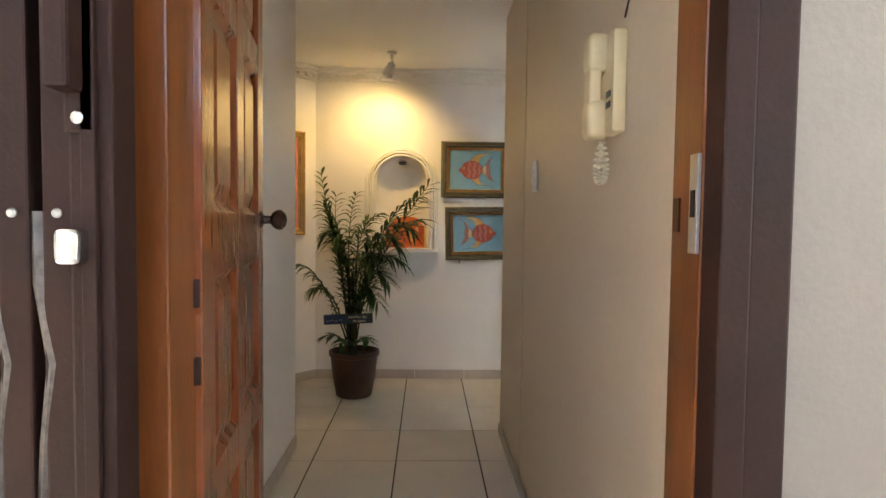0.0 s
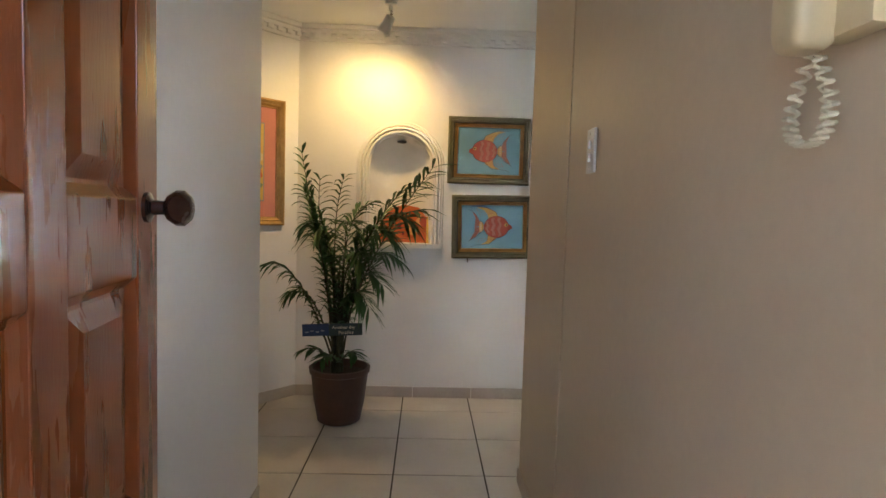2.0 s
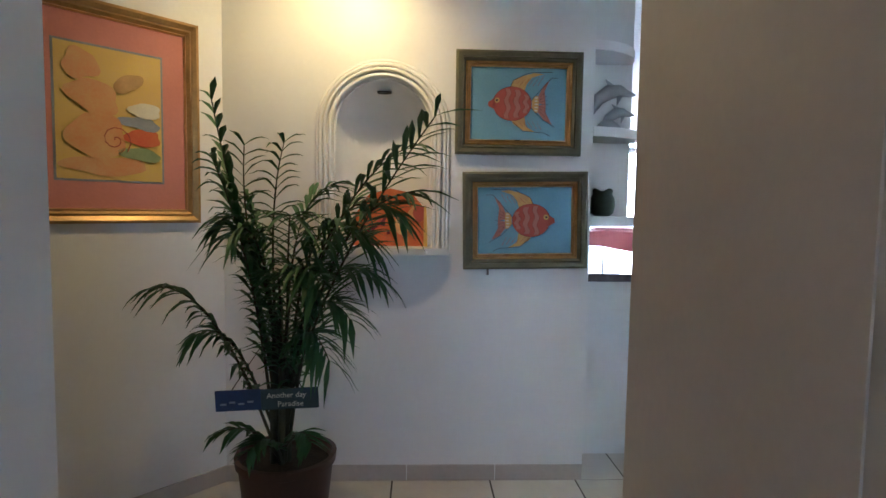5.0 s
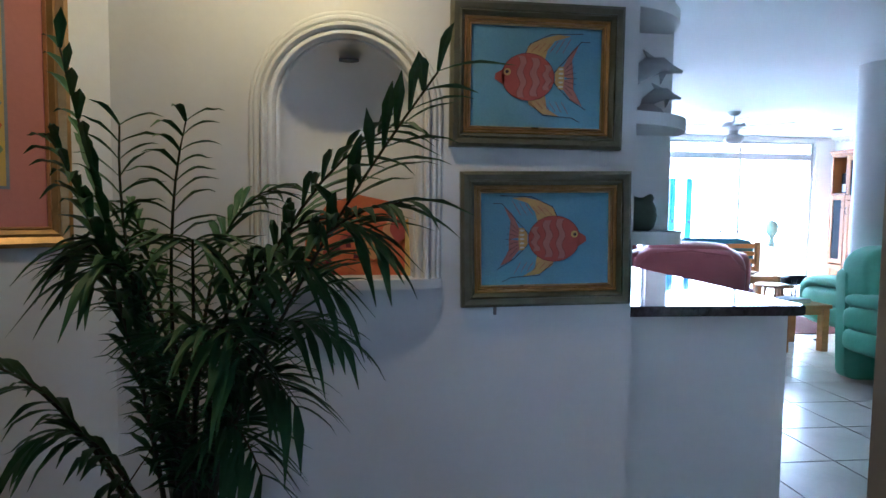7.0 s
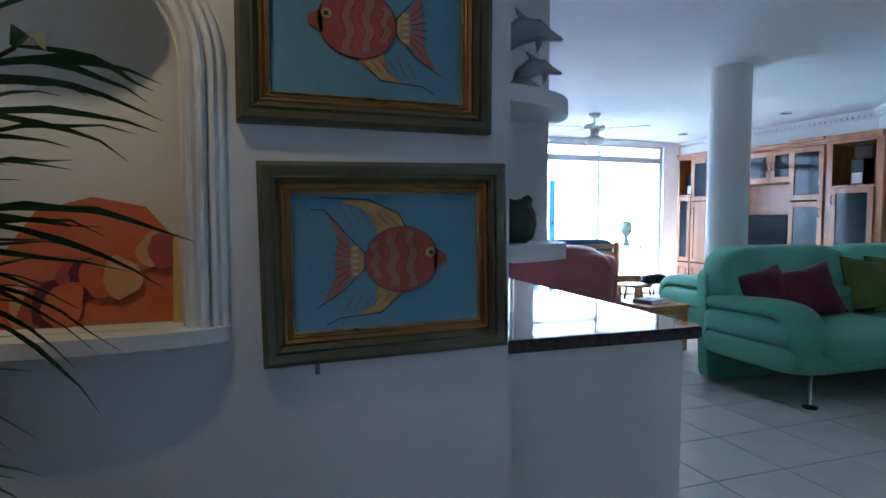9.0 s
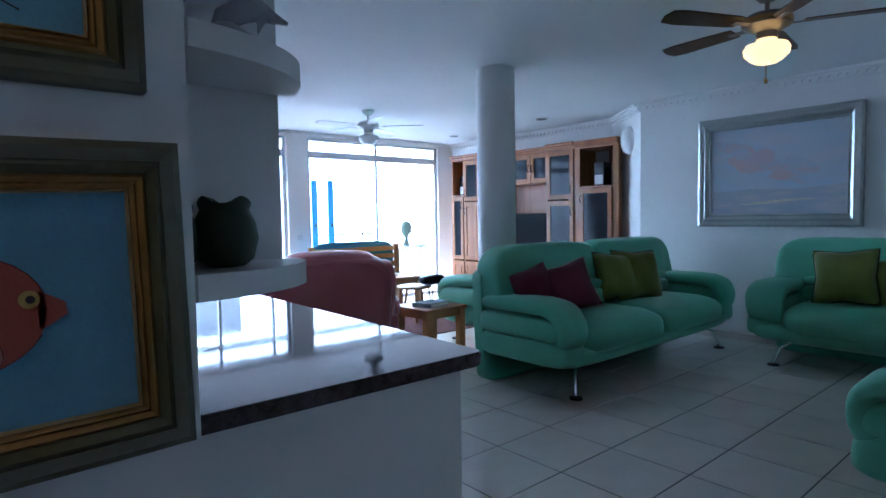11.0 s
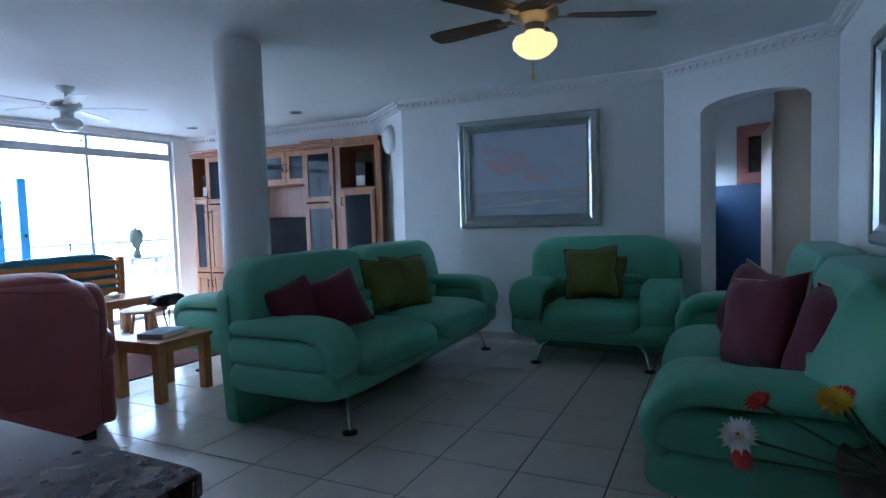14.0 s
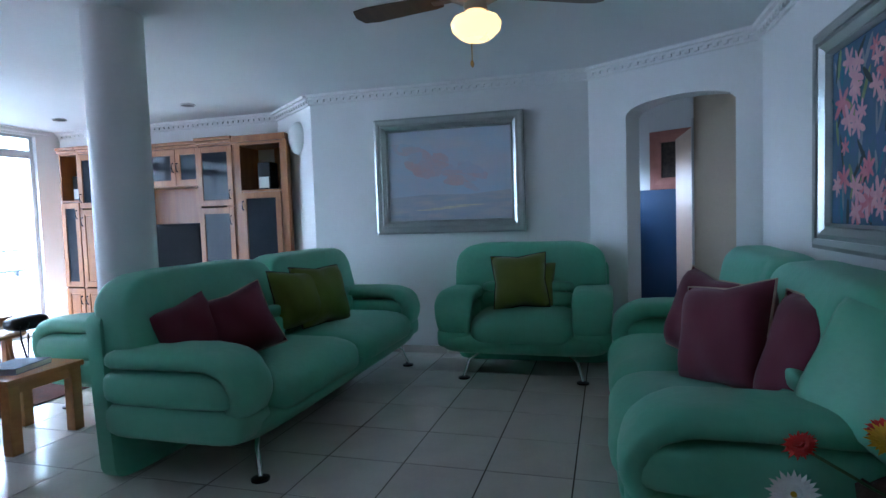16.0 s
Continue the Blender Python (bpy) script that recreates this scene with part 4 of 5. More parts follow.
def owl_vase(x, y, z, h, label):
    v = thing("vase", pose(x, y, z, 0, 0, 20), label, "vase", "vases on the shelf")
    prof = [(0.035, 0), (0.052, 0.02), (0.062, 0.08), (0.058, 0.13), (0.046, 0.165), (0.050, 0.185), (0.044, 0.184), (0.04, 0.165)]
    b = lathe(bmesh.new(), [(r * h / 0.19, 0.66 * q * h / 0.19) for r, q in prof], 28)
    for q in b.verts:
        if q.co.z > 0.61 * h:
            q.co.z += 0.014 * abs(math.cos(2 * math.atan2(q.co.y, q.co.x))) ** 3
    part("body", b, CERAMIC, v, smooth=True)
owl_vase(0.76, 5.21, 1.2255, 0.19, "dark green ceramic vase with a scalloped rim")
owl_vase(0.66, 5.23, 1.2255, 0.175, "smaller dark green ceramic vase")

dol = thing("dolphin_figurine", pose(0.77, 5.20, 1.6405, 0, 0, 0), "grey leaping dolphins figurine on a shelf", "figurine")
part("base", lathe(bmesh.new(), [(0.06, 0), (0.065, 0.01), (0.05, 0.03), (0.02, 0.05)], 20), RESIN, dol, smooth=True)
for ox, oz, sc in ((0.0, 0.13, 1.0), (0.035, 0.045, 0.72)):
    bm = bmesh.new()
    pts = [(ox - 0.085 * sc, 0.0, oz - 0.08 * sc), (ox - 0.075 * sc, 0, oz - 0.03 * sc), (ox - 0.05 * sc, 0, oz + 0.02 * sc), (ox, 0, oz + 0.055 * sc), (ox + 0.05 * sc, 0, oz + 0.062 * sc), (ox + 0.085 * sc, 0, oz + 0.05 * sc), (ox + 0.13 * sc, 0, oz + 0.042 * sc)]
    tube(bm, pts, [0.006 * sc, 0.018 * sc, 0.03 * sc, 0.036 * sc, 0.03 * sc, 0.018 * sc, 0.006 * sc], 12)
    slab(bm, [(ox - 0.005, -0.003, oz + 0.085 * sc), (ox + 0.03, -0.003, oz + 0.085 * sc), (ox - 0.02, -0.003, oz + 0.115 * sc)], (0, 0.006, 0))
    slab(bm, [(ox - 0.10 * sc, -0.03 * sc, oz - 0.11 * sc), (ox - 0.085 * sc, 0, oz - 0.07 * sc), (ox - 0.10 * sc, 0.03 * sc, oz - 0.11 * sc)], (0.006, 0, 0.003))
    slab(bm, [(ox + 0.03 * sc, -0.03 * sc, oz + 0.03 * sc), (ox + 0.06 * sc, -0.03 * sc, oz + 0.035 * sc), (ox + 0.02 * sc, -0.06 * sc, oz - 0.02 * sc)], (0, 0.006, 0))
    part("dolphin", bm, RESIN, dol, smooth=True)

# ---- seats ----
def leg_pair(parent, w, y, back=False):
    for s in (-1, 1):
        pts = [(s * (w / 2 - 0.42), y + 0.10, 0.215), (s * (w / 2 - 0.34), y + 0.06, 0.205), (s * (w / 2 - 0.27), y + 0.02, 0.15), (s * (w / 2 - 0.23), y - 0.02, 0.02)]
        leg = part("leg", tube(bmesh.new(), pts, 0.014, 10), CHROME, parent, "curved chrome leg", True)
        part("foot", lathe(bmesh.new(), [(0.048, 0), (0.048, 0.012), (0.02, 0.02)], 20, Matrix.Translation((s * (w / 2 - 0.23), y - 0.02, 0.0005))), BLACK, leg, "black plastic foot", True)

def rolled(bm, pts, hx, hn, steps=44, n=20, e=0.62):
    """A padded roll that follows a curve in the local y-z plane: hx half its width, hn half its thickness."""
    p = [Vector((0, a, b)) for a, b in pts]
    def at(u):
        u = min(max(u, 0.0), len(p) - 1.0001)
        i = int(u)
        f = u - i
        a, b, c, d = p[max(i - 1, 0)], p[i], p[i + 1], p[min(i + 2, len(p) - 1)]
        return 0.5 * (2 * b + (c - a) * f + (2 * a - 5 * b + 4 * c - d) * f * f + (3 * b - a - 3 * c + d) * f ** 3)
    rings = []
    for k in range(steps + 1):
        u = (len(p) - 1) * k / steps
        c, d = at(u), (at(u + 0.02) - at(u - 0.02)).normalized()
        nrm = Vector((0, -d.z, d.y))
        end = min(k, steps - k) / steps
        cap = (1 - (1 - min(1, end / 0.07)) ** 2) ** 0.5 * 0.97 + 0.03
        rings.append([bm.verts.new(c + Vector((1, 0, 0)) * hx * (0.85 + 0.15 * cap) * spow(math.cos(2 * math.pi * i / n), e) + nrm * hn * cap * spow(math.sin(2 * math.pi * i / n), e)) for i in range(n)])
    for a, b in zip(rings, rings[1:]):
        for i in range(n):
            bm.faces.new((a[i], a[(i + 1) % n], b[(i + 1) % n], b[i]))
    bm.faces.new(rings[0])
    bm.faces.new(rings[-1])
    return bm

def creased(bm, depth, scale, seed):
    """Soft puckers in stuffed leather."""
    for v in bm.verts:
        k = noise.noise(v.co * scale + Vector((seed * 3.7, seed, 0))) + 0.5 * noise.noise(v.co * scale * 2.3 + Vector((seed, 0, seed)))
        v.co += Vector((0.3, -1, 0.7)).normalized() * depth * k
    return bm

def seat_unit(name, m, w, d, n, label, category, group, back_h=1.075, arm_w=0.30):
    """A padded seat that faces local -y, with n seat cushions between two rolled arms."""
    ob = thing(name, m, label, category, group)
    y0, y1 = -d / 2, d / 2
    inner = w - 2 * arm_w
    back = plush(bmesh.new(), (0, y1 - 0.055, 0.45), (w / 2 - 0.02, 0.055, 0.45), 0.12, 0.12)
    for v in back.verts:
        v.co.y += 0.05 * (v.co.z - 0.45)
    part("back_board", back, MINT, ob, smooth=True)
    apron = plush(bmesh.new(), (0, -0.045, 0.285), (w / 2 - 0.035, d / 2 - 0.06, 0.105), 0.6, 0.26, nu=56, nv=18)
    for v in apron.verts:
        v.co.y += 0.10 * max(0, 0.30 - v.co.z) / 0.1 * (1 if v.co.y < 0 else 0) * 0.5
    part("base", apron, MINT, ob, smooth=True)
    cw = inner / n
    bw = (w - 0.12) / n
    for i in range(n):
        cx = -inner / 2 + cw * (i + 0.5)
        bm = plush(bmesh.new(), (cx, y0 + 0.36, 0.425), (cw / 2 + 0.012, 0.365, 0.115), 0.55, 0.3, nu=48, nv=20)
        for v in bm.verts:
            f = max(0, (y0 + 0.28 - v.co.y) / 0.28)
            v.co.z -= 0.05 * f * f
            v.co.z += 0.012 * math.cos(2 * (v.co.x - cx) / cw * 1.57)
        part("seat_cushion", creased(bm, 0.010, 6, i), MINT, ob, smooth=True)
        bx = -(w - 0.12) / 2 + bw * (i + 0.5)
        bm = plush(bmesh.new(), (bx, y1 - 0.17, 0.745), (bw / 2 + 0.016, 0.13, back_h - 0.745), 0.30, 0.26, nu=56, nv=26)
        for v in bm.verts:
            k = (v.co.x - bx) / (bw / 2)
            h = v.co.z - 0.745
            v.co.y += 0.20 * h
            if h > 0:
                v.co.z -= 0.05 * max(0, abs(k) - 0.55) ** 2 * (1.0 if k * bx > 0 or n == 1 else 0.2) / 0.2
                v.co.y += 0.02 * math.sin(k * 9) * max(0, 0.12 - h)
        part("back_cushion", creased(bm, 0.016, 5, i + 4), MINT, ob, smooth=True)
        for z, hz in ((0.60, 0.075), (0.70, 0.05)):
            part("lumbar_roll", creased(plush(bmesh.new(), (cx, y1 - 0.285 + 0.2 * (z - 0.745), z), (cw / 2 - 0.01, 0.075, hz), 0.6, 0.35), 0.005, 7, i), MINT, ob, smooth=True)
    for s in (-1, 1):
        ax = s * (w / 2 - arm_w / 2)
        curve = [(y1 - 0.10, 0.645), (y1 - 0.30, 0.652), (y0 + 0.32, 0.655), (y0 + 0.20, 0.642), (y0 + 0.125, 0.60), (y0 + 0.085, 0.53), (y0 + 0.085, 0.45), (y0 + 0.12, 0.38)]
        top = rolled(bmesh.new(), curve, arm_w / 2 + 0.006, 0.058)
        for v in top.verts:
            v.co.x = ax + v.co.x * (1 - 0.18 * max(0, (0.6 - v.co.z) / 0.3)) - s * 0.02 * max(0, (0.6 - v.co.z) / 0.3)
        part("arm_top", creased(top, 0.009, 8, s), MINT, ob, smooth=True)
        part("arm_upper_pad", creased(plush(bmesh.new(), (ax + s * 0.004, 0.0, 0.505), (arm_w / 2 - 0.004, d / 2 - 0.062, 0.098), 0.5, 0.26, nu=40), 0.006, 6, s + 2), MINT, ob, smooth=True)
        part("arm_lower_pad", creased(plush(bmesh.new(), (ax - s * 0.004, -0.005, 0.335), (arm_w / 2 - 0.002, d / 2 - 0.05, 0.10), 0.5, 0.26, nu=40), 0.006, 6, s + 5), MINT, ob, smooth=True)
        seam = [(ax - s * (arm_w / 2 - 0.012), a - 0.02, b + 0.035) for a, b in curve[2:7]]
        part("seam", tube(bmesh.new(), seam, 0.004, 6), MINT, ob, smooth=True)
    leg_pair(ob, w, y0 + 0.12)
    return ob

seat_unit("sofa", pose(4.775, 6.90, 0), 2.72, 0.94, 2, "mint green leather wide sofa with chrome legs", "sofa", "mint suite")
seat_unit("armchair", pose(5.93, 5.465, 0, 0, 0, -90), 1.40, 0.86, 1, "mint green leather wide armchair with chrome legs", "armchair", "mint suite")
seat_unit("sofa", pose(4.22, 4.31, 0, 0, 0, 180), 2.40, 0.98, 2, "mint green leather two-seat sofa with chrome legs", "sofa", "mint suite")
seat_unit("armchair", pose(4.83, 8.30, 0, 0, 0, 180), 1.36, 0.90, 1, "mint green leather armchair facing the window", "armchair", "mint suite", 0.86)

def cushion(m, w, mt, pipe, label):
    ob = thing("throw_cushion", m, label, "cushion", "throw cushions")
    bm = bmesh.new()
    n = 14
    g = {}
    for s in (1, -1):
        for i in range(n + 1):
            for j in range(n + 1):
                u, v = -1 + 2 * i / n, -1 + 2 * j / n
                edge = i in (0, n) or j in (0, n)
                if s == -1 and edge:
                    g[s, i, j] = g[1, i, j]
                    continue
                pin = 1 - 0.12 * (1 - abs(u * v)) * max(abs(u), abs(v)) ** 3
                t = 0.115 * ((1 - u ** 4) * (1 - v ** 4)) ** 0.55 + 0.007 * math.sin(5 * u + 3 * v + w * 30) * (1 - u * u)
                t += 0.006 * noise.noise(Vector((u * 2.3 + w * 9, v * 2.3, s))) * (1 - u ** 4) * (1 - v ** 4)
                g[s, i, j] = bm.verts.new((u * w / 2 * pin, -s * t, v * w / 2 * pin))
    for s in (1, -1):
        for i in range(n):
            for j in range(n):
                bm.faces.new((g[s, i, j], g[s, i + 1, j], g[s, i + 1, j + 1], g[s, i, j + 1]))
    part("cover", bm, mt, ob, smooth=True)
    if pipe:
        pts = []
        for u, v in [(-1 + 2 * i / n, -1) for i in range(n)] + [(1, -1 + 2 * i / n) for i in range(n)] + [(1 - 2 * i / n, 1) for i in range(n)] + [(-1, 1 - 2 * i / n) for i in range(n + 1)]:
            pin = 1 - 0.12 * (1 - abs(u * v)) * max(abs(u), abs(v)) ** 3
            pts.append((u * w / 2 * pin, 0, v * w / 2 * pin))
        part("piping", tube(bmesh.new(), pts, 0.006, 6), pipe, ob, smooth=True)
    return ob

cushion(pose(3.76, 7.03, 0.72, -16, -14, -16), 0.38, PLUM, None, "plum cushion leaning on the sofa back")
cushion(pose(4.0, 6.86, 0.735, -22, -16, -34), 0.41, PLUM, PIPING, "plum cushion with thin piping on the sofa")
cushion(pose(4.86, 7.0, 0.75, -16, 3, -20), 0.44, OLIVE, DARKPIPE, "olive green cushion leaning on the sofa back")
cushion(pose(5.08, 6.92, 0.75, -20, 2, -22), 0.47, OLIVE, DARKPIPE, "olive green cushion with dark piping on the sofa")
cushion(pose(5.86, 5.50, 0.765, -18, -4, -84), 0.46, OLIVE, DARKPIPE, "olive green satin cushion on the armchair")
cushion(pose(6.02, 5.42, 0.72, -14, 4, -80), 0.40, OLIVE, None, "olive green cushion behind another on the armchair")
cushion(pose(4.36, 4.32, 0.755, -16, 8, 205), 0.46, PLUM, PIPING, "plum cushion on the two-seat sofa")
cushion(pose(3.92, 4.30, 0.75, -16, -10, 218), 0.48, PLUM, PIPING, "plum cushion with beige piping on the two-seat sofa")
cushion(pose(3.50, 4.06, 0.745, -16, 6, 212), 0.46, PLUM, PIPING, "plum cushion tucked behind another on the two-seat sofa")
cushion(pose(3.12, 4.02, 0.80, -22, 8, 205), 0.46, MINT, None, "mint green cushion on the two-seat sofa")

def recliner(m, label):
    ob = thing("recliner", m, label, "armchair", "rose recliners")
    part("back", plush(bmesh.new(), (0, 0.36, 0.62), (0.44, 0.14, 0.40), 0.4, 0.35, pose(0, 0, 0, -12), 36, 18), PINK, ob, smooth=True)
    part("back_skirt", plush(bmesh.new(), (0, 0.30, 0.27), (0.43, 0.12, 0.22), 0.25, 0.25), PINK, ob, smooth=True)
    part("head_roll", plush(bmesh.new(), (0, 0.38, 0.965), (0.33, 0.12, 0.085), 0.6, 0.5, pose(0, 0, 0, -12)), PINK, ob, smooth=True)
    part("seat", plush(bmesh.new(), (0, -0.08, 0.40), (0.33, 0.42, 0.13), 0.4, 0.3), PINK, ob, smooth=True)
    for s in (-1, 1):
        part("arm", plush(bmesh.new(), (s * 0.43, -0.08, 0.56), (0.12, 0.45, 0.095), 0.6, 0.45), PINK, ob, smooth=True)
        part("arm_side", plush(bmesh.new(), (s * 0.43, -0.06, 0.29), (0.09, 0.42, 0.23), 0.25, 0.25), PINK, ob, smooth=True)
        part("back_wing", plush(bmesh.new(), (s * 0.40, 0.33, 0.72), (0.085, 0.13, 0.25), 0.6, 0.6, pose(0, 0, 0, -12)), PINK, ob, smooth=True)
    part("plinth", B(-0.40, 0.40, -0.40, 0.36, 0.0005, 0.07, 0.01), BLACK, ob)
    part("piping", tube(bmesh.new(), [(-0.42, 0.49, 0.3), (-0.43, 0.56, 0.8), (-0.3, 0.585, 0.95), (0, 0.6, 0.985), (0.3, 0.585, 0.95), (0.43, 0.56, 0.8), (0.42, 0.49, 0.3)], 0.007, 6), PINK, ob, smooth=True)
    return ob
recliner(pose(2.74, 8.46, 0, 0, 0, 156) @ Matrix.Diagonal((1.08, 1.0, 1.0, 1)), "rose pink leather recliner seen from behind")
recliner(pose(2.75, 10.55, 0, 0, 0, 150), "rose pink leather recliner near the window")

# ---- tables ----
def coffee_table(m, w, d, h, label):
    ob = thing("coffee_table", m, label, "table", "pine tables")
    part("top", B(-w / 2, w / 2, -d / 2, d / 2, h - 0.035, h, 0.006), PINE, ob)
    part("frame", B(-w / 2 + 0.04, w / 2 - 0.04, -d / 2 + 0.04, d / 2 - 0.04, h - 0.10, h - 0.035), PINE, ob)
    for sx in (-1, 1):
        for sy in (-1, 1):
            part("leg", B(sx * (w / 2 - 0.015) - 0.035 * (1 + sx) , sx * (w / 2 - 0.015) + 0.035 * (1 - sx), sy * (d / 2 - 0.015) - 0.035 * (1 + sy), sy * (d / 2 - 0.015) + 0.035 * (1 - sy), 0.0005, h - 0.035, 0.006), PINE, ob)
    return ob
coffee_table(pose(3.82, 8.40, 0, 0, 0, 2), 0.52, 0.52, 0.455, "square pine coffee table with thick legs")
coffee_table(pose(5.05, 10.75, 0), 0.62, 0.55, 0.48, "square pine table near the window")
bk = thing("book", pose(3.80, 8.36, 0.4555, 0, 0, 15), "grey book lying on the coffee table", "book")
part("cover", B(-0.15, 0.15, -0.11, 0.11, 0, 0.04, 0.003), GREYART, bk)
part("pages", B(-0.146, 0.152, -0.112, 0.108, 0.006, 0.034), PALE, bk)
bowl = solid("bowl", lathe(bmesh.new(), [(0.03, 0), (0.035, 0.01), (0.09, 0.04), (0.085, 0.042), (0.03, 0.015)], 24), PALE, "small pale bowl on the pine table", "bowl", smooth=True)
bowl.location = (5.0, 10.70, 0.4805)
rt = thing("side_table", pose(4.66, 9.75, 0), "small round wooden side table", "table")
part("top", lathe(bmesh.new(), [(0.21, 0.43), (0.22, 0.44), (0.22, 0.455), (0.21, 0.46)], 28), PINE, rt, smooth=True)
for k in range(3):
    a = k * 2.094
    part("leg", tube(bmesh.new(), [(0.10 * math.cos(a), 0.10 * math.sin(a), 0.43), (0.17 * math.cos(a), 0.17 * math.sin(a), 0.001)], 0.016, 8), PINE, rt, smooth=True)
bag = thing("handbag", pose(4.86, 9.65, 0.4605), "soft black bag lying on the side table", "bag")
part("body", plush(bmesh.new(), (0, 0, 0.065), (0.17, 0.10, 0.065), 0.7, 0.6), BLACK, bag, smooth=True)
part("strap", tube(bmesh.new(), [(-0.12, -0.08, 0.06), (-0.16, -0.14, -0.05), (-0.13, -0.16, -0.25), (-0.10, -0.14, -0.05), (-0.05, -0.09, 0.08)], 0.009, 6), BLACK, bag, smooth=True)
solid("rug", B(3.2, 5.2, 8.95, 10.4, 0.0008, 0.010, 0.003), RUG, "dark red woven rug on the floor tiles", "rug")

bench = thing("wooden_settee", pose(4.75, 11.30, 0, 0, 0, 0), "slatted pine settee with blue cushions", "settee")
for x in (-0.72, 0.72):
    part("post", B(x - 0.035, x + 0.035, -0.06, 0.0, 0.0005, 0.92, 0.006), PINE, bench)
    part("arm", B(x - 0.045, x + 0.045, -0.06, 0.24, 0.56, 0.595, 0.006), PINE, bench)
for k in range(5):
    part("slat", B(-0.68, 0.68, -0.045, -0.015, 0.36 + 0.115 * k, 0.425 + 0.115 * k, 0.004), PINE, bench)
part("seat_rail", B(-0.68, 0.68, -0.05, 0.24, 0.27, 0.33, 0.004), PINE, bench)
part("back_cushion", plush(bmesh.new(), (0, 0.06, 0.70), (0.70, 0.065, 0.27), 0.35, 0.3), BLUECLOTH, bench, "faded blue back cushion", True)
part("seat_cushion", plush(bmesh.new(), (0, 0.13, 0.39), (0.68, 0.12, 0.065), 0.35, 0.3), BLUECLOTH, bench, "faded blue seat cushion", True)

# ---- wall cabinets ----
def handle(parent, x, y, z):
    return part("handle", tube(bmesh.new(), [(x, y, z - 0.05), (x - 0.022, y, z - 0.04), (x - 0.028, y, z), (x - 0.022, y, z + 0.04), (x, y, z + 0.05)], 0.006, 8), BLACK, parent, "dark bow handle", True)

def framed_door(parent, x, y0, y1, z0, z1, fill, hy):
    d = part("door", B(x - 0.02, x, y0 + 0.003, y0 + 0.065, z0, z1, 0.003), OAK, parent)
    part("door_stile", B(x - 0.02, x, y1 - 0.065, y1 - 0.003, z0, z1, 0.003), OAK, d)
    for a, b in ((z0, z0 + 0.065), (z1 - 0.065, z1)):
        part("door_rail", B(x - 0.02, x, y0 + 0.065, y1 - 0.065, a, b, 0.002), OAK, d)
    pane = B(x - 0.010, x - 0.004, y0 + 0.065, y1 - 0.065, z0 + 0.065, z1 - 0.065) if fill is not OAK else B(x - 0.016, x - 0.002, y0 + 0.075, y1 - 0.075, z0 + 0.075, z1 - 0.075, 0.006)
    part("door_panel", pane, fill, d, "dark glass pane" if fill is not OAK else "")
    if fill is OAK:
        part("door_field", B(x - 0.008, x - 0.001, y0 + 0.064, y1 - 0.064, z0 + 0.064, z1 - 0.064), OAK, d)
    handle(d, x - 0.02, hy, (z0 + z1) / 2 if z1 - z0 < 0.5 else (z1 - 0.14 if z0 < 1 else z0 + 0.12))

def carcass(parent, x0, x1, y0, y1, z0, z1, t=0.02, open_z=()):
    part("side", B(x0, x1, y0, y0 + t, z0, z1), OAK, parent)
    part("side", B(x0, x1, y1 - t, y1, z0, z1), OAK, parent)
    part("back", B(x1 - 0.012, x1, y0 + t, y1 - t, z0, z1), OAK, parent)
    for z in (z0, z1 - t, *open_z):
        part("board", B(x0 + 0.001, x1 - 0.012, y0 + t, y1 - t, z, z + t), OAK, parent)

def crown(parent, x0, x1, y0, y1, z):
    part("crown", B(x0 - 0.03, x1, y0, y1, z, z + 0.035, 0.008), OAK, parent)
    part("crown_top", B(x0 - 0.05, x1, y0, y1, z + 0.035, z + 0.07, 0.008), OAK, parent)

XF, XB = 6.52, 6.975
c1 = thing("corner_cabinet", pose(0, 0, 0), "honey oak end cabinet with an open shelf over a glass door", "cabinet", "oak wall unit")
outl = [(XF, 8.03), (XF, 8.68), (XB, 8.68), (XB, 8.43), (6.68, 8.08)]
for z, h in ((0.08, 0.02), (0.8, 0.02), (1.655, 0.022), (2.16, 0.03)):
    part("board", slab(bmesh.new(), [(x, y, z) for x, y in outl], (0, 0, h)), OAK, c1)
part("plinth", slab(bmesh.new(), [(x + (0.04 if x == XF else 0), y, 0.0005) for x, y in outl], (0, 0, 0.079)), OAK, c1)
part("crown", slab(bmesh.new(), [(x - (0.03 if x == XF else 0), y, 2.191) for x, y in outl], (0, 0, 0.07)), OAK, c1)
part("side", B(XF + 0.002, XB - 0.02, 8.66, 8.679, 0.10, 2.16), OAK, c1)
part("end_panel", slab(bmesh.new(), [(XF, 8.03, 0.08), (6.68, 8.08, 0.08), (6.68, 8.10, 0.08), (XF, 8.05, 0.08)], (0, 0, 2.08)), OAK, c1)
part("angled_back", slab(bmesh.new(), [(6.68, 8.085, 0.08), (XB, 8.435, 0.08), (XB - 0.02, 8.45, 0.08), (6.66, 8.10, 0.08)], (0, 0, 2.08)), OAK, c1)
part("post", B(XF - 0.002, XF + 0.03, 8.031, 8.11, 0.10, 2.16, 0.004), OAK, c1)
part("post", B(XF - 0.002, XF + 0.03, 8.60, 8.679, 0.10, 2.16, 0.004), OAK, c1)
framed_door(c1, XF, 8.11, 8.60, 0.80, 1.65, CABGLASS, 8.57)
framed_door(c1, XF, 8.11, 8.60, 0.10, 0.79, OAK, 8.57)

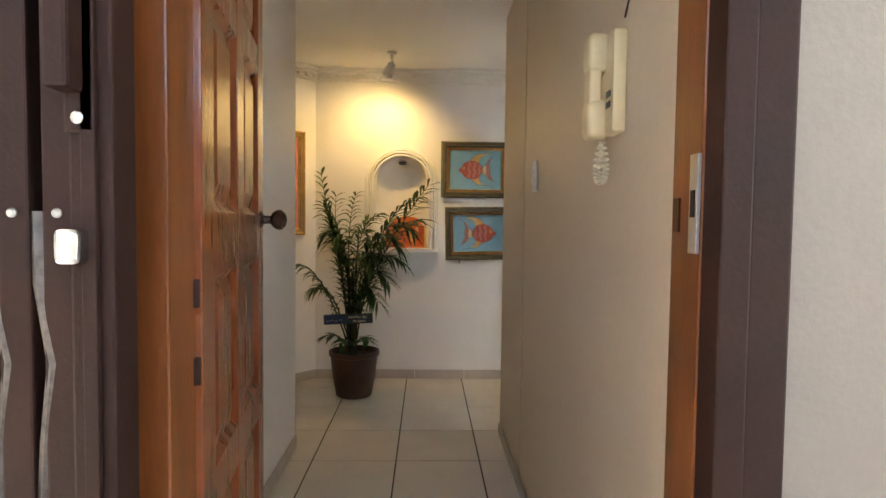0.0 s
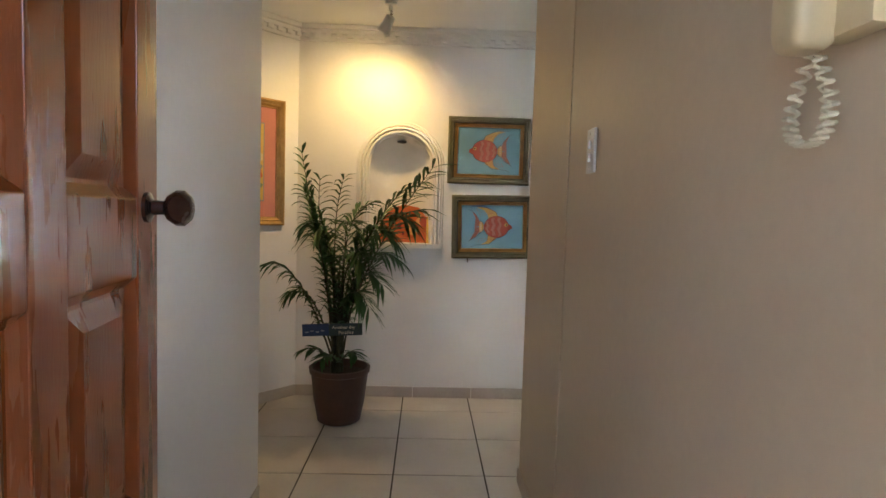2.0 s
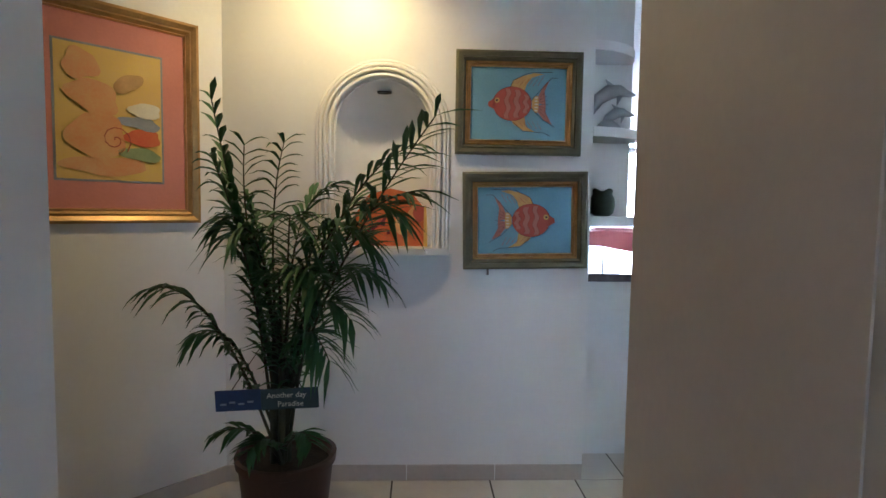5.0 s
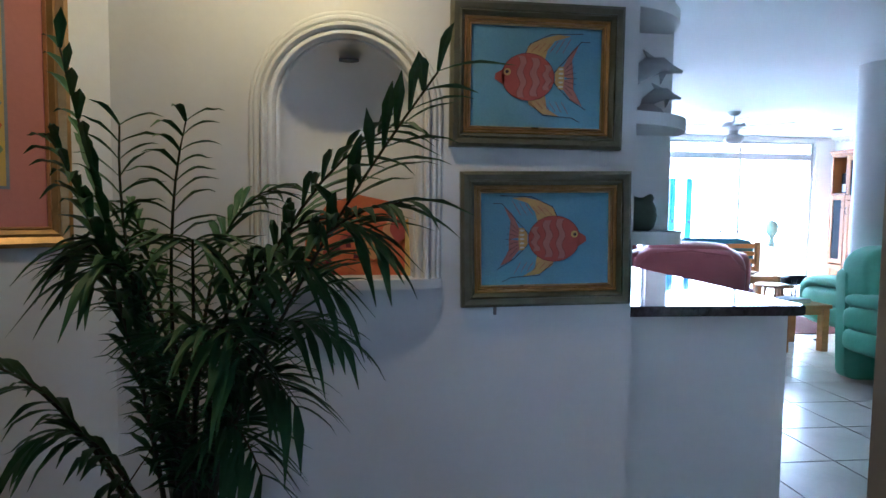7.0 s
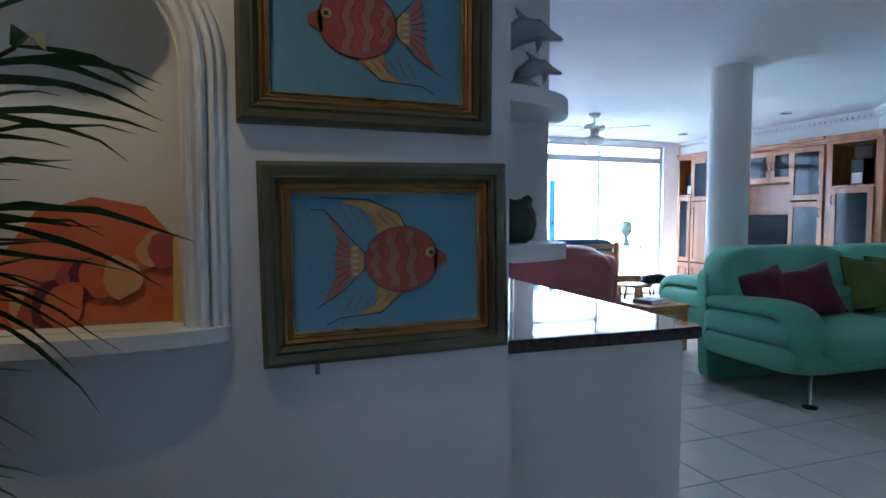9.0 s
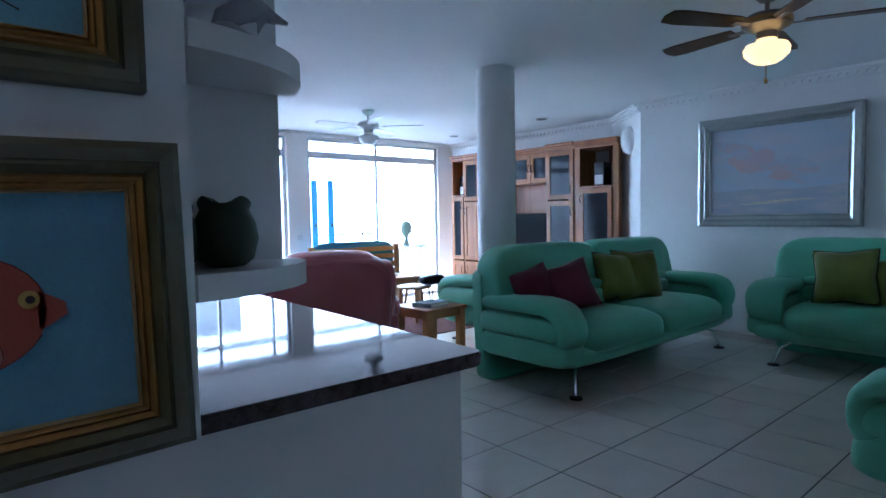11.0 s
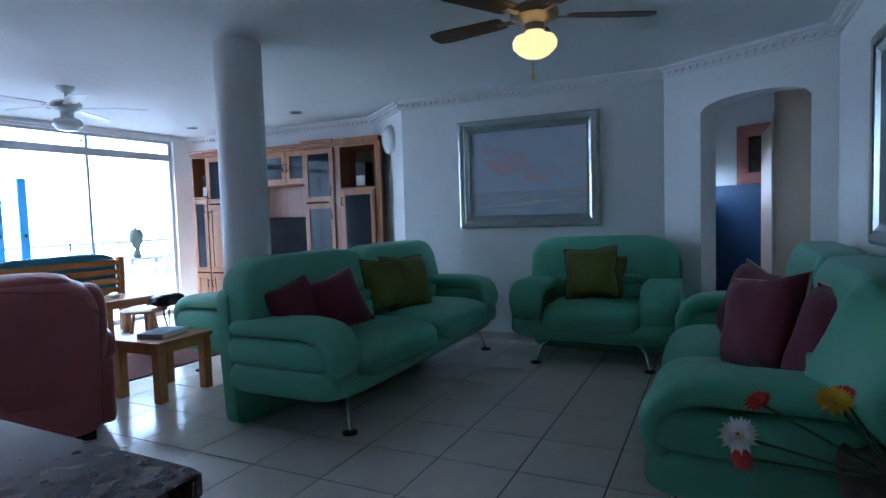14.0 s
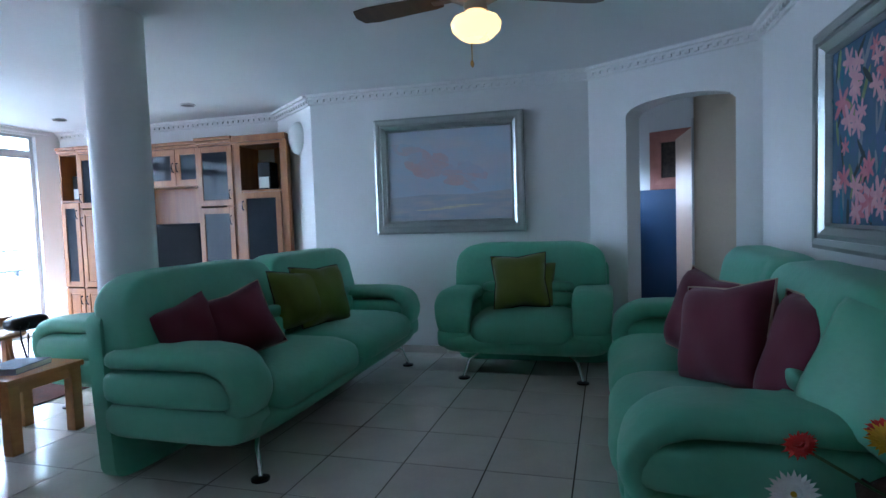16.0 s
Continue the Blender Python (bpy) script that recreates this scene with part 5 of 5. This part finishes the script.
c2 = thing("tall_cabinet", pose(0, 0, 0), "tall honey oak cabinet with dark glass doors", "cabinet", "oak wall unit")
carcass(c2, XF, XB, 8.682, 9.15, 0.05, 2.20)
framed_door(c2, XF, 8.69, 9.145, 1.52, 2.17, CABGLASS, 8.73)
framed_door(c2, XF, 8.69, 9.145, 0.80, 1.50, CABGLASS, 8.73)
framed_door(c2, XF, 8.69, 9.145, 0.07, 0.78, OAK, 8.73)
crown(c2, XF, XB, 8.682, 9.15, 2.20)
c3 = thing("bridge_cabinet", pose(0, 0, 0), "honey oak bridge cabinet with glass doors over a television", "cabinet", "oak wall unit")
carcass(c3, 6.60, XB, 9.152, 10.46, 1.76, 2.19)
framed_door(c3, 6.60, 9.16, 9.50, 1.77, 2.18, CABGLASS, 9.47)
framed_door(c3, 6.60, 9.50, 9.98, 1.77, 2.18, CABGLASS, 9.53)
framed_door(c3, 6.60, 9.98, 10.455, 1.77, 2.18, CABGLASS, 10.02)
crown(c3, 6.60, XB, 9.152, 10.46, 2.19)
part("back_panel", B(6.95, XB, 9.152, 10.46, 0.62, 1.76), OAK, c3)
c4 = thing("low_cabinet", pose(0, 0, 0), "low honey oak cabinet under the television", "cabinet", "oak wall unit")
carcass(c4, XF, XB, 9.152, 10.46, 0.05, 0.62)
for k in range(3):
    framed_door(c4, XF, 9.16 + 0.43 * k, 9.59 + 0.43 * k, 0.07, 0.60, OAK, 9.2 + 0.43 * k)
c5 = thing("tall_cabinet", pose(0, 0, 0), "tall honey oak cabinet with a glass upper door", "cabinet", "oak wall unit")
carcass(c5, XF, XB, 10.462, 10.84, 0.05, 2.22)
framed_door(c5, XF, 10.47, 10.835, 1.56, 2.19, CABGLASS, 10.80)
framed_door(c5, XF, 10.47, 10.835, 0.62, 1.54, OAK, 10.80)
framed_door(c5, XF, 10.47, 10.835, 0.07, 0.60, OAK, 10.80)
crown(c5, XF, XB, 10.462, 10.84, 2.22)
c6 = thing("end_cabinet", pose(0, 0, 0), "narrow honey oak end cabinet with an open top shelf", "cabinet", "oak wall unit")
carcass(c6, XF, XB, 10.842, 11.13, 0.05, 2.22, open_z=(1.64,))
framed_door(c6, XF, 10.845, 11.127, 0.62, 1.63, CABGLASS, 10.88)
framed_door(c6, XF, 10.845, 11.127, 0.07, 0.60, OAK, 10.88)
crown(c6, XF, XB, 10.842, 11.13, 2.22)
for y, z in ((8.38, 1.678), (10.98, 1.661)):
    sp_ = thing("loudspeaker", pose(6.70, y, z), "small black and white speaker in an open shelf", "loudspeaker", "shelf speakers")
    part("body", B(-0.08, 0.08, -0.075, 0.075, 0, 0.30, 0.008), BLACK, sp_)
    part("front_plate", B(-0.086, -0.080, -0.06, 0.06, 0.02, 0.14, 0.002), WHITEPL, sp_)
tv = thing("television", pose(6.72, 9.62, 0.62), "black box television on the oak cabinet", "television")
part("casing", B(-0.10, 0.20, -0.42, 0.42, 0.02, 0.72, 0.02), MATTBLACK, tv)
part("screen", B(-0.106, -0.10, -0.37, 0.37, 0.12, 0.68, 0.002), MATTBLACK, tv)
part("foot", B(-0.08, 0.15, -0.30, 0.30, 0, 0.02), BLACK, tv)
wl_ = thing("wall_uplighter", pose(6.60, 7.935, 2.22, 0, 0, 50.5), "white half-round wall uplighter", "wall lamp")
wl_.matrix_world = along((6.36, 7.64), (6.99, 8.41))[0] @ pose(0.36, -0.002, 2.20)
bm = plush(bmesh.new(), (0, 0, 0), (0.16, 0.10, 0.17), 1.0, 1.0)
bmesh.ops.bisect_plane(bm, geom=bm.verts[:] + bm.edges[:] + bm.faces[:], plane_co=(0, 0, 0), plane_no=(0, 1, 0), clear_outer=True)
part("shade", bm, PLASTER, wl_, smooth=True)

# ---- ceiling fans and downlights ----
def ceiling_fan(m, lit, blade_mat, body_mat, turn, label):
    ob = thing("ceiling_fan", m, label, "ceiling fan", "ceiling fans")
    part("canopy", lathe(bmesh.new(), [(0.075, 0.0395 if lit else 0), (0.075, 0), (0.070, -0.02), (0.04, -0.055), (0.014, -0.06)], 24), body_mat, ob, smooth=True)
    part("rod", lathe(bmesh.new(), [(0.012, 0), (0.012, -0.13)], 14), body_mat, ob, smooth=True)
    part("motor", lathe(bmesh.new(), [(0.03, -0.115), (0.10, -0.13), (0.125, -0.15), (0.125, -0.19), (0.09, -0.21), (0.055, -0.225), (0.055, -0.26)], 30), body_mat, ob, smooth=True)
    part("band", lathe(bmesh.new(), [(0.127, -0.155), (0.129, -0.17), (0.127, -0.185)], 30), BRASS if lit else body_mat, ob, smooth=True)
    prof = [(0.05, -0.262), (0.055, -0.275), (0.105, -0.292), (0.118, -0.315), (0.113, -0.345), (0.08, -0.378), (0.065, -0.385), (0.06, -0.39), (0.002, -0.392)]
    part("globe", lathe(bmesh.new(), prof, 30), GLOBE if lit else OPAL, ob, "lit warm glass globe" if lit else "white opal globe", True)
    for k in range(5):
        r = pose(0, 0, -0.185, 0, 0, turn + 72 * k) @ pose(0, 0, 0, 9)
        iron = part("blade_iron", B(0.09, 0.22, -0.018, 0.018, -0.006, 0.0, 0.002, m=r), body_mat, ob)
        out = [(0.18, -0.05), (0.22, -0.058), (0.55, -0.072), (0.63, -0.06), (0.65, 0), (0.63, 0.06), (0.55, 0.072), (0.22, 0.058), (0.18, 0.05)]
        part("blade", slab(bmesh.new(), [(x, y, 0.001) for x, y in out], (0, 0, 0.007), r), blade_mat, ob)
    for x in (0.05, 0.065):
        ch = part("pull_chain", tube(bmesh.new(), [(x, 0.05, -0.24), (x + 0.08, 0.055, -0.30), (x + 0.085, 0.055, -0.445)], 0.0015, 5), BRASS, ob)
        part("pull", plush(bmesh.new(), (x + 0.085, 0.055, -0.46), (0.008, 0.008, 0.016), 1, 1, nu=10, nv=8), BRASS, ch, smooth=True)
    return ob
ceiling_fan(pose(3.83, 5.37, ROOM_TOP - 0.04), True, FANWOOD, mat("pewter_metal", (0.30, 0.25, 0.21), 0.35, 0.1, 8, 60, 0.01, metal=0.7), 10, "brown bladed ceiling fan with a lit glass globe")
ceiling_fan(pose(4.05, 9.78, ROOM_TOP - 0.0005), False, WHITEMETAL, WHITEMETAL, 30, "white ceiling fan with an unlit opal globe")
for x, y in ((6.19, 8.96), (6.26, 10.77)):
    dl = thing("downlight", pose(x, y, ROOM_TOP), "dark recessed ceiling downlight", "downlight", "downlights")
    part("ring", lathe(bmesh.new(), [(0.075, -0.001), (0.075, -0.008), (0.055, -0.012), (0.05, -0.004)], 24), WHITEMETAL, dl, smooth=True)
    part("lamp_face", lathe(bmesh.new(), [(0.066, -0.0135), (0.05, -0.016), (0.001, -0.016)], 24), BLACK, dl)

# ---- flowers ----
vs = thing("flower_stand", pose(2.84, 4.02, 0), "tall dark bark planter with red, white and yellow artificial flowers", "flowers")
b = lathe(bmesh.new(), [(0.12, 0.0005), (0.14, 0.1), (0.13, 0.3), (0.15, 0.48), (0.17, 0.55), (0.15, 0.56), (0.10, 0.57), (0.002, 0.585)], 30)
for v in b.verts:
    k = 1 + 0.09 * noise.noise(v.co * 14)
    v.co.x, v.co.y, v.co.z = v.co.x * k, v.co.y * k, v.co.z + (0.03 * noise.noise(v.co * 20) if v.co.z > 0.4 else 0)
part("planter", b, BARK, vs, smooth=True)
def daisy(pos, way, r, mt, heart, n=26):
    q = Vector(way).to_track_quat("Z", "Y").to_matrix().to_4x4()
    m = Matrix.Translation(pos) @ q
    o = Vector((0, 0, 0.53))
    p = Vector(pos)
    st = part("stem", tube(bmesh.new(), [o + Vector((0.03 * way[0], 0.03 * way[1], 0)), o.lerp(p, 0.5) - Vector((0, 0, 0.01)), p], 0.004, 6), LEAF, vs, smooth=True)
    for ring, (tilt, sc) in enumerate(((0.25, 1.0), (0.6, 0.85), (1.0, 0.6))):
        for k in range(n - 4 * ring):
            a = 2 * math.pi * (k + 0.5 * ring) / (n - 4 * ring) + 0.05 * math.sin(k * 7)
            L, w = r * sc * (0.9 + 0.15 * math.sin(k * 3.1)), r * 0.13
            f = m @ Matrix.Rotation(a, 4, "Z") @ Matrix.Rotation(-tilt, 4, "Y")
            part("petal", slab(bmesh.new(), [(0.004, -w * 0.5, 0), (L * 0.6, -w, 0.004), (L, 0, 0), (L * 0.6, w, 0.004), (0.004, w * 0.5, 0)], (0, 0, 0.0012), f), mt, st)
    part("heart", plush(bmesh.new(), m @ Vector((0, 0, 0.008)), (r * 0.25, r * 0.25, r * 0.2), 1, 1, q, 12, 8), heart, st, smooth=True)
O = Vector((2.84, 4.02, 0))
for wpos, way, r, mt, heart in (((2.42, 4.45, 0.745), (-0.7, 0.3, 0.6), 0.055, WHITEPET, YELPET), ((2.55, 4.40, 0.795), (-0.4, 0.5, 0.8), 0.042, REDPET, REDPET), ((2.46, 4.44, 0.675), (-0.8, 0.5, 0.1), 0.038, REDPET, REDPET), ((2.57, 4.23, 0.81), (-0.6, 0.1, 0.8), 0.052, YELPET, YELPET), ((2.66, 4.20, 0.80), (-0.3, 0.3, 0.9), 0.045, REDPET, REDPET)):
    daisy(Vector(wpos) - O, way, r, mt, heart)

# ---- windows ----
def window(name, x0, x1, mull):
    w = tagged(new(name), "aluminium sliding window with a row of transom lights", "window", kind="structure")
    yf = 11.70
    for a, b, c, d in ((x0, x0 + 0.05, 0.0, 2.49), (x1 - 0.05, x1, 0.0, 2.49)):
        part("frame_jamb", B(a, b, yf, yf + 0.06, c, d, 0.004), ALU, w)
    for a, b in ((0.0, 0.05), (2.21, 2.31), (2.455, 2.49)):
        part("frame_rail", B(x0 + 0.05, x1 - 0.05, yf, yf + 0.06, a, b, 0.004), ALU, w)
    xs = [x0 + 0.05, *mull, x1 - 0.05]
    for x in mull:
        part("mullion", B(x - 0.018, x + 0.018, yf - 0.004, yf + 0.05, 0.05, 2.21, 0.003), ALU, w)
        part("transom_mullion", B(x - 0.02, x + 0.02, yf - 0.004, yf + 0.05, 2.31, 2.455, 0.003), ALU, w)
    for a, b in zip(xs, xs[1:]):
        for z0, z1 in ((0.05, 2.21), (2.31, 2.455)):
            p = part("pane", B(a + 0.018, b - 0.018, yf + 0.02, yf + 0.026, z0, z1), PANE, w)
            p.visible_shadow = False
    return w
w1 = window("window_1", 4.21, 6.66, [5.42])
part("door_pull", B(5.12, 5.135, 11.68, 11.70, 1.0, 1.14, 0.003), BLACK, w1)
window("window_2", 1.9, 3.89, [2.9, 3.64])
solid("curtain_rail", B(1.7, 6.8, 11.58, 11.62, 2.515, 2.55, 0.004), WHITEMETAL, "white curtain rail above the windows", "curtain rail")
sk = thing("wall_socket", pose(4.05, 11.65, 1.05), "small white socket on the window pier", "socket")
part("plate", B(-0.04, 0.04, -0.012, -0.001, -0.04, 0.04, 0.003), WHITEPL, sk)

# ---- balcony ----
# white instead of tile, added so that the floor throws sunlight inside
solid("balcony_floor", B(-2, 9, 11.79, 14.9, -0.2, -0.02), PLASTER, "balcony floor coloured white to bounce sunlight indoors", "balcony", "structure")
solid("balcony_side_wall", B(2.0, 4.1, 14.2, 14.35, -0.02, 2.6), PLASTER, "sunlit white balcony wall", "wall", "structure")
rail = thing("balcony_rail", pose(0, 0, 0), "white painted balcony railing", "railing")
part("end_post", B(-2, -1.95, 14.80, 14.86, -0.02, 1.0), WHITEMETAL, rail)
part("top_rail", B(-2, 9, 14.80, 14.86, 0.95, 1.0, 0.005), WHITEMETAL, rail)
part("low_rail", B(-2, 9, 14.81, 14.85, 0.08, 0.12, 0.005), WHITEMETAL, rail)
me = None
for k in range(74):
    if me is None:
        ob = part("baluster", B(-0.01, 0.01, 14.82, 14.84, 0.12, 0.95), WHITEMETAL, rail)
        me = ob.data
    else:
        ob = new("baluster", me)
        ob.parent = rail
    ob.location.x = -1.95 + 0.149 * k
for x in (5.1, 5.42):
    sh = thing("shutter", pose(x, 13.2, 0), "tall narrow blue painted shutter", "shutter", "blue shutters")
    part("frame", B(-0.055, 0.055, -0.02, 0.02, -0.02, 2.0, 0.004), SHUTTER, sh)
    part("knob", lathe(bmesh.new(), [(0.02, 0), (0.025, 0.03), (0.01, 0.05)], 14, pose(0, -0.02, 1.2, 90)), BLACK, sh, smooth=True)
def garden_chair(m):
    ob = thing("garden_chair", m, "white moulded plastic garden chair", "chair", "garden chairs")
    part("seat", B(-0.22, 0.22, -0.22, 0.22, 0.41, 0.44, 0.01), WHITEPL, ob)
    part("backrest", B(-0.22, 0.22, 0.20, 0.23, 0.50, 0.86, 0.012, m=pose(0, 0.02, 0, -8)), WHITEPL, ob)
    for sx in (-1, 1):
        part("arm", B(sx * 0.24 - 0.025, sx * 0.24 + 0.025, -0.22, 0.24, 0.62, 0.65, 0.01), WHITEPL, ob)
        for sy in (-1, 1):
            part("leg", B(sx * 0.23 - 0.02, sx * 0.23 + 0.02, sy * 0.22 - 0.02, sy * 0.22 + 0.02, -0.0195, 0.64 if sy < 0 else 0.60, 0.006), WHITEPL, ob)
for x, y, r in ((6.55, 13.2, 170), (7.25, 13.0, 200), (7.0, 14.2, 10)):
    garden_chair(pose(x, y, 0, 0, 0, r))
gt = thing("garden_table", pose(7.6, 13.7, 0), "grey garden table on the balcony", "table")
part("top", B(-0.55, 0.55, -0.4, 0.4, 0.70, 0.73, 0.006), GREYART, gt)
for sx in (-0.5, 0.5):
    for sy in (-0.35, 0.35):
        part("leg", B(sx - 0.025, sx + 0.025, sy - 0.025, sy + 0.025, -0.0195, 0.70), GREYART, gt)
ur = thing("urn", pose(7.35, 13.55, 0.7305), "dark urn with dried stems on the balcony table", "urn")
part("body", lathe(bmesh.new(), [(0.05, 0), (0.07, 0.05), (0.03, 0.15), (0.10, 0.28), (0.12, 0.40), (0.08, 0.48), (0.09, 0.50)], 20), CERAMIC, ur, smooth=True)
for k in range(6):
    part("stem", tube(bmesh.new(), [(0, 0, 0.45), (0.05 * math.cos(k), 0.05 * math.sin(k), 0.65), (0.10 * math.cos(k), 0.1 * math.sin(k), 0.78 + 0.02 * k)], 0.008, 5), STEM, ur)

# ---- passage beyond the arch ----
def beyond(s0, s1, d0, d1, z0, z1, bevel=0.0):
    return box(bmesh.new(), s0, s1, d0, d1, z0, z1, bevel, am)
solid("wall_passage_upper", beyond(-0.6, 2.2, 1.9, 2.0, 1.55, 2.66), PLASTER, "pale wall in the passage beyond the arch", "wall", "structure")
solid("wall_passage_dado", beyond(-0.6, 2.2, 1.9, 2.0, 0, 1.55), BLUEPAINT, "deep blue painted lower wall in the passage", "wall", "structure")
solid("wall_passage_side", beyond(-0.7, -0.6, 0.221, 2.0, 0, 2.66), PLASTER, "white wall beside the passage", "wall", "structure")
# unseen end wall, split by an added slot that lets sky light in
solid("passage_slot_wall", box(beyond(2.2, 2.3, 0.221, 2.0, 0, 1.4), 2.2, 2.3, 0.221, 2.0, 1.75, 2.66, 0.0, am), PLASTER, "unseen passage end wall with a slot added to let daylight in", "wall", "structure")
solid("floor_passage", beyond(-0.7, 2.3, 0.0, 2.0, -0.06, -0.004), TILE, "tiled passage floor", "floor", "structure")
solid("ceiling_passage", beyond(-0.7, 2.3, 0.221, 2.0, 2.60, 2.68), CEIL, "white passage ceiling", "ceiling", "structure")
# the passage's warm light is put into this wall's colour
tagged(link("wall_passage_pier", beyond(0.05, 0.755, 0.60, 0.70, 0, 2.599), WARM_SHADE), "plastered passage wall beside a door, warm light in its colour", "wall", kind="structure")
door_line = [(0.775, 0.70), (0.805, 0.68), (1.32, 1.43), (1.29, 1.45)]
pd = tagged(link("passage_door", slab(bmesh.new(), [(a, b, 0.005) for a, b in door_line], (0, 0, 2.035), am), BEIGEDOOR), "beige door standing open in the passage", "door")
part("handle", tube(bmesh.new(), [am @ Vector((1.20, 1.28, 1.02)), am @ Vector((1.16, 1.31, 1.02)), am @ Vector((1.10, 1.22, 1.02))], 0.009, 8), CHROME, pd, "chrome lever handle", True)
solid("passage_door_frame", beyond(0.7565, 0.773, 0.59, 0.71, 0, 2.10), WHITEMETAL, "white painted door frame post", "door frame", "structure")
pp = picture("passage_picture", am @ pose(1.46, 1.899, 1.88), 0.76, 0.66, [("wood_moulding", 0.13, -0.03, -0.02, FISHPINK)], BARK, "small dark picture in a pale wooden frame")

# unseen pieces added on both sides of the arch to block leaking sky
solid("passage_front_blocker", beyond(-0.6, -0.001, 0.122, 0.219, 0, 2.66), PLASTER, "unseen passage wall added to stop sky light leaking in", "wall", "structure")
solid("passage_near_blocker", beyond(AL + 0.001, 2.2, 0.122, 0.219, 0, 2.66), PLASTER, "unseen passage wall added to stop sky light leaking in", "wall", "structure")
solid("backdrop", B(-150, 160, 75, 75.5, -9, 95), HAZEMAT, "bright white hazy sky over the sea", "sky", "structure")

# ---- floor tiles, nearest first ----
def tile_field(parent, ox, oy, x0, x1, y0, y1, size=0.45, gap=0.0075, loose=False):
    shared = {}
    i0, i1 = math.floor((x0 - ox) / size), math.ceil((x1 - ox) / size)
    j0, j1 = math.floor((y0 - oy) / size), math.ceil((y1 - oy) / size)
    whole = bmesh.new()
    for i in range(i0, i1):
        for j in range(j0, j1):
            a, b = max(x0, ox + i * size), min(x1, ox + (i + 1) * size)
            c, d = max(y0, oy + j * size), min(y1, oy + (j + 1) * size)
            if b - a < 0.02 or d - c < 0.02:
                continue
            key = (round(b - a, 3), round(d - c, 3))
            if loose:
                box(whole, a + gap / 2, b - gap / 2, c + gap / 2, d - gap / 2, -0.02, 0)
                continue
            if key not in shared:
                w, h = key[0] / 2 - gap / 2, key[1] / 2 - gap / 2
                ob = part("tile", B(-w, w, -h, h, -0.02, 0, 0.0015), TILE, parent)
                shared[key] = ob.data
            else:
                ob = new("tile", shared[key])
                ob.parent = parent
            ob.location = ((a + b) / 2, (c + d) / 2, 0)
    if loose:
        return part("tile_field", whole, TILE, parent)
    whole.free()
fh = tagged(new("floor_hall"), "cream ceramic tiled hall floor with dark joints", "floor", kind="structure")
tile_field(fh, -0.25, 4.70, -1.95, 0.60, 1.36, 4.975)
fl = tagged(new("floor"), "glossy cream ceramic tiled living room floor", "floor", kind="structure")
tile_field(fl, 3.99, 4.975, 0.60, 6.6, 3.72, 9.2)
tagged(tile_field(fl, 3.99, 4.975, -1.5, 7.0, 9.2, 11.65, loose=True), kind="stuff")
tagged(tile_field(fl, 3.99, 4.975, -1.5, 0.60, 4.975, 9.2, loose=True), kind="stuff")
tagged(tile_field(fl, 3.99, 4.975, 6.6, 7.0, 4.9, 9.2, loose=True), kind="stuff")
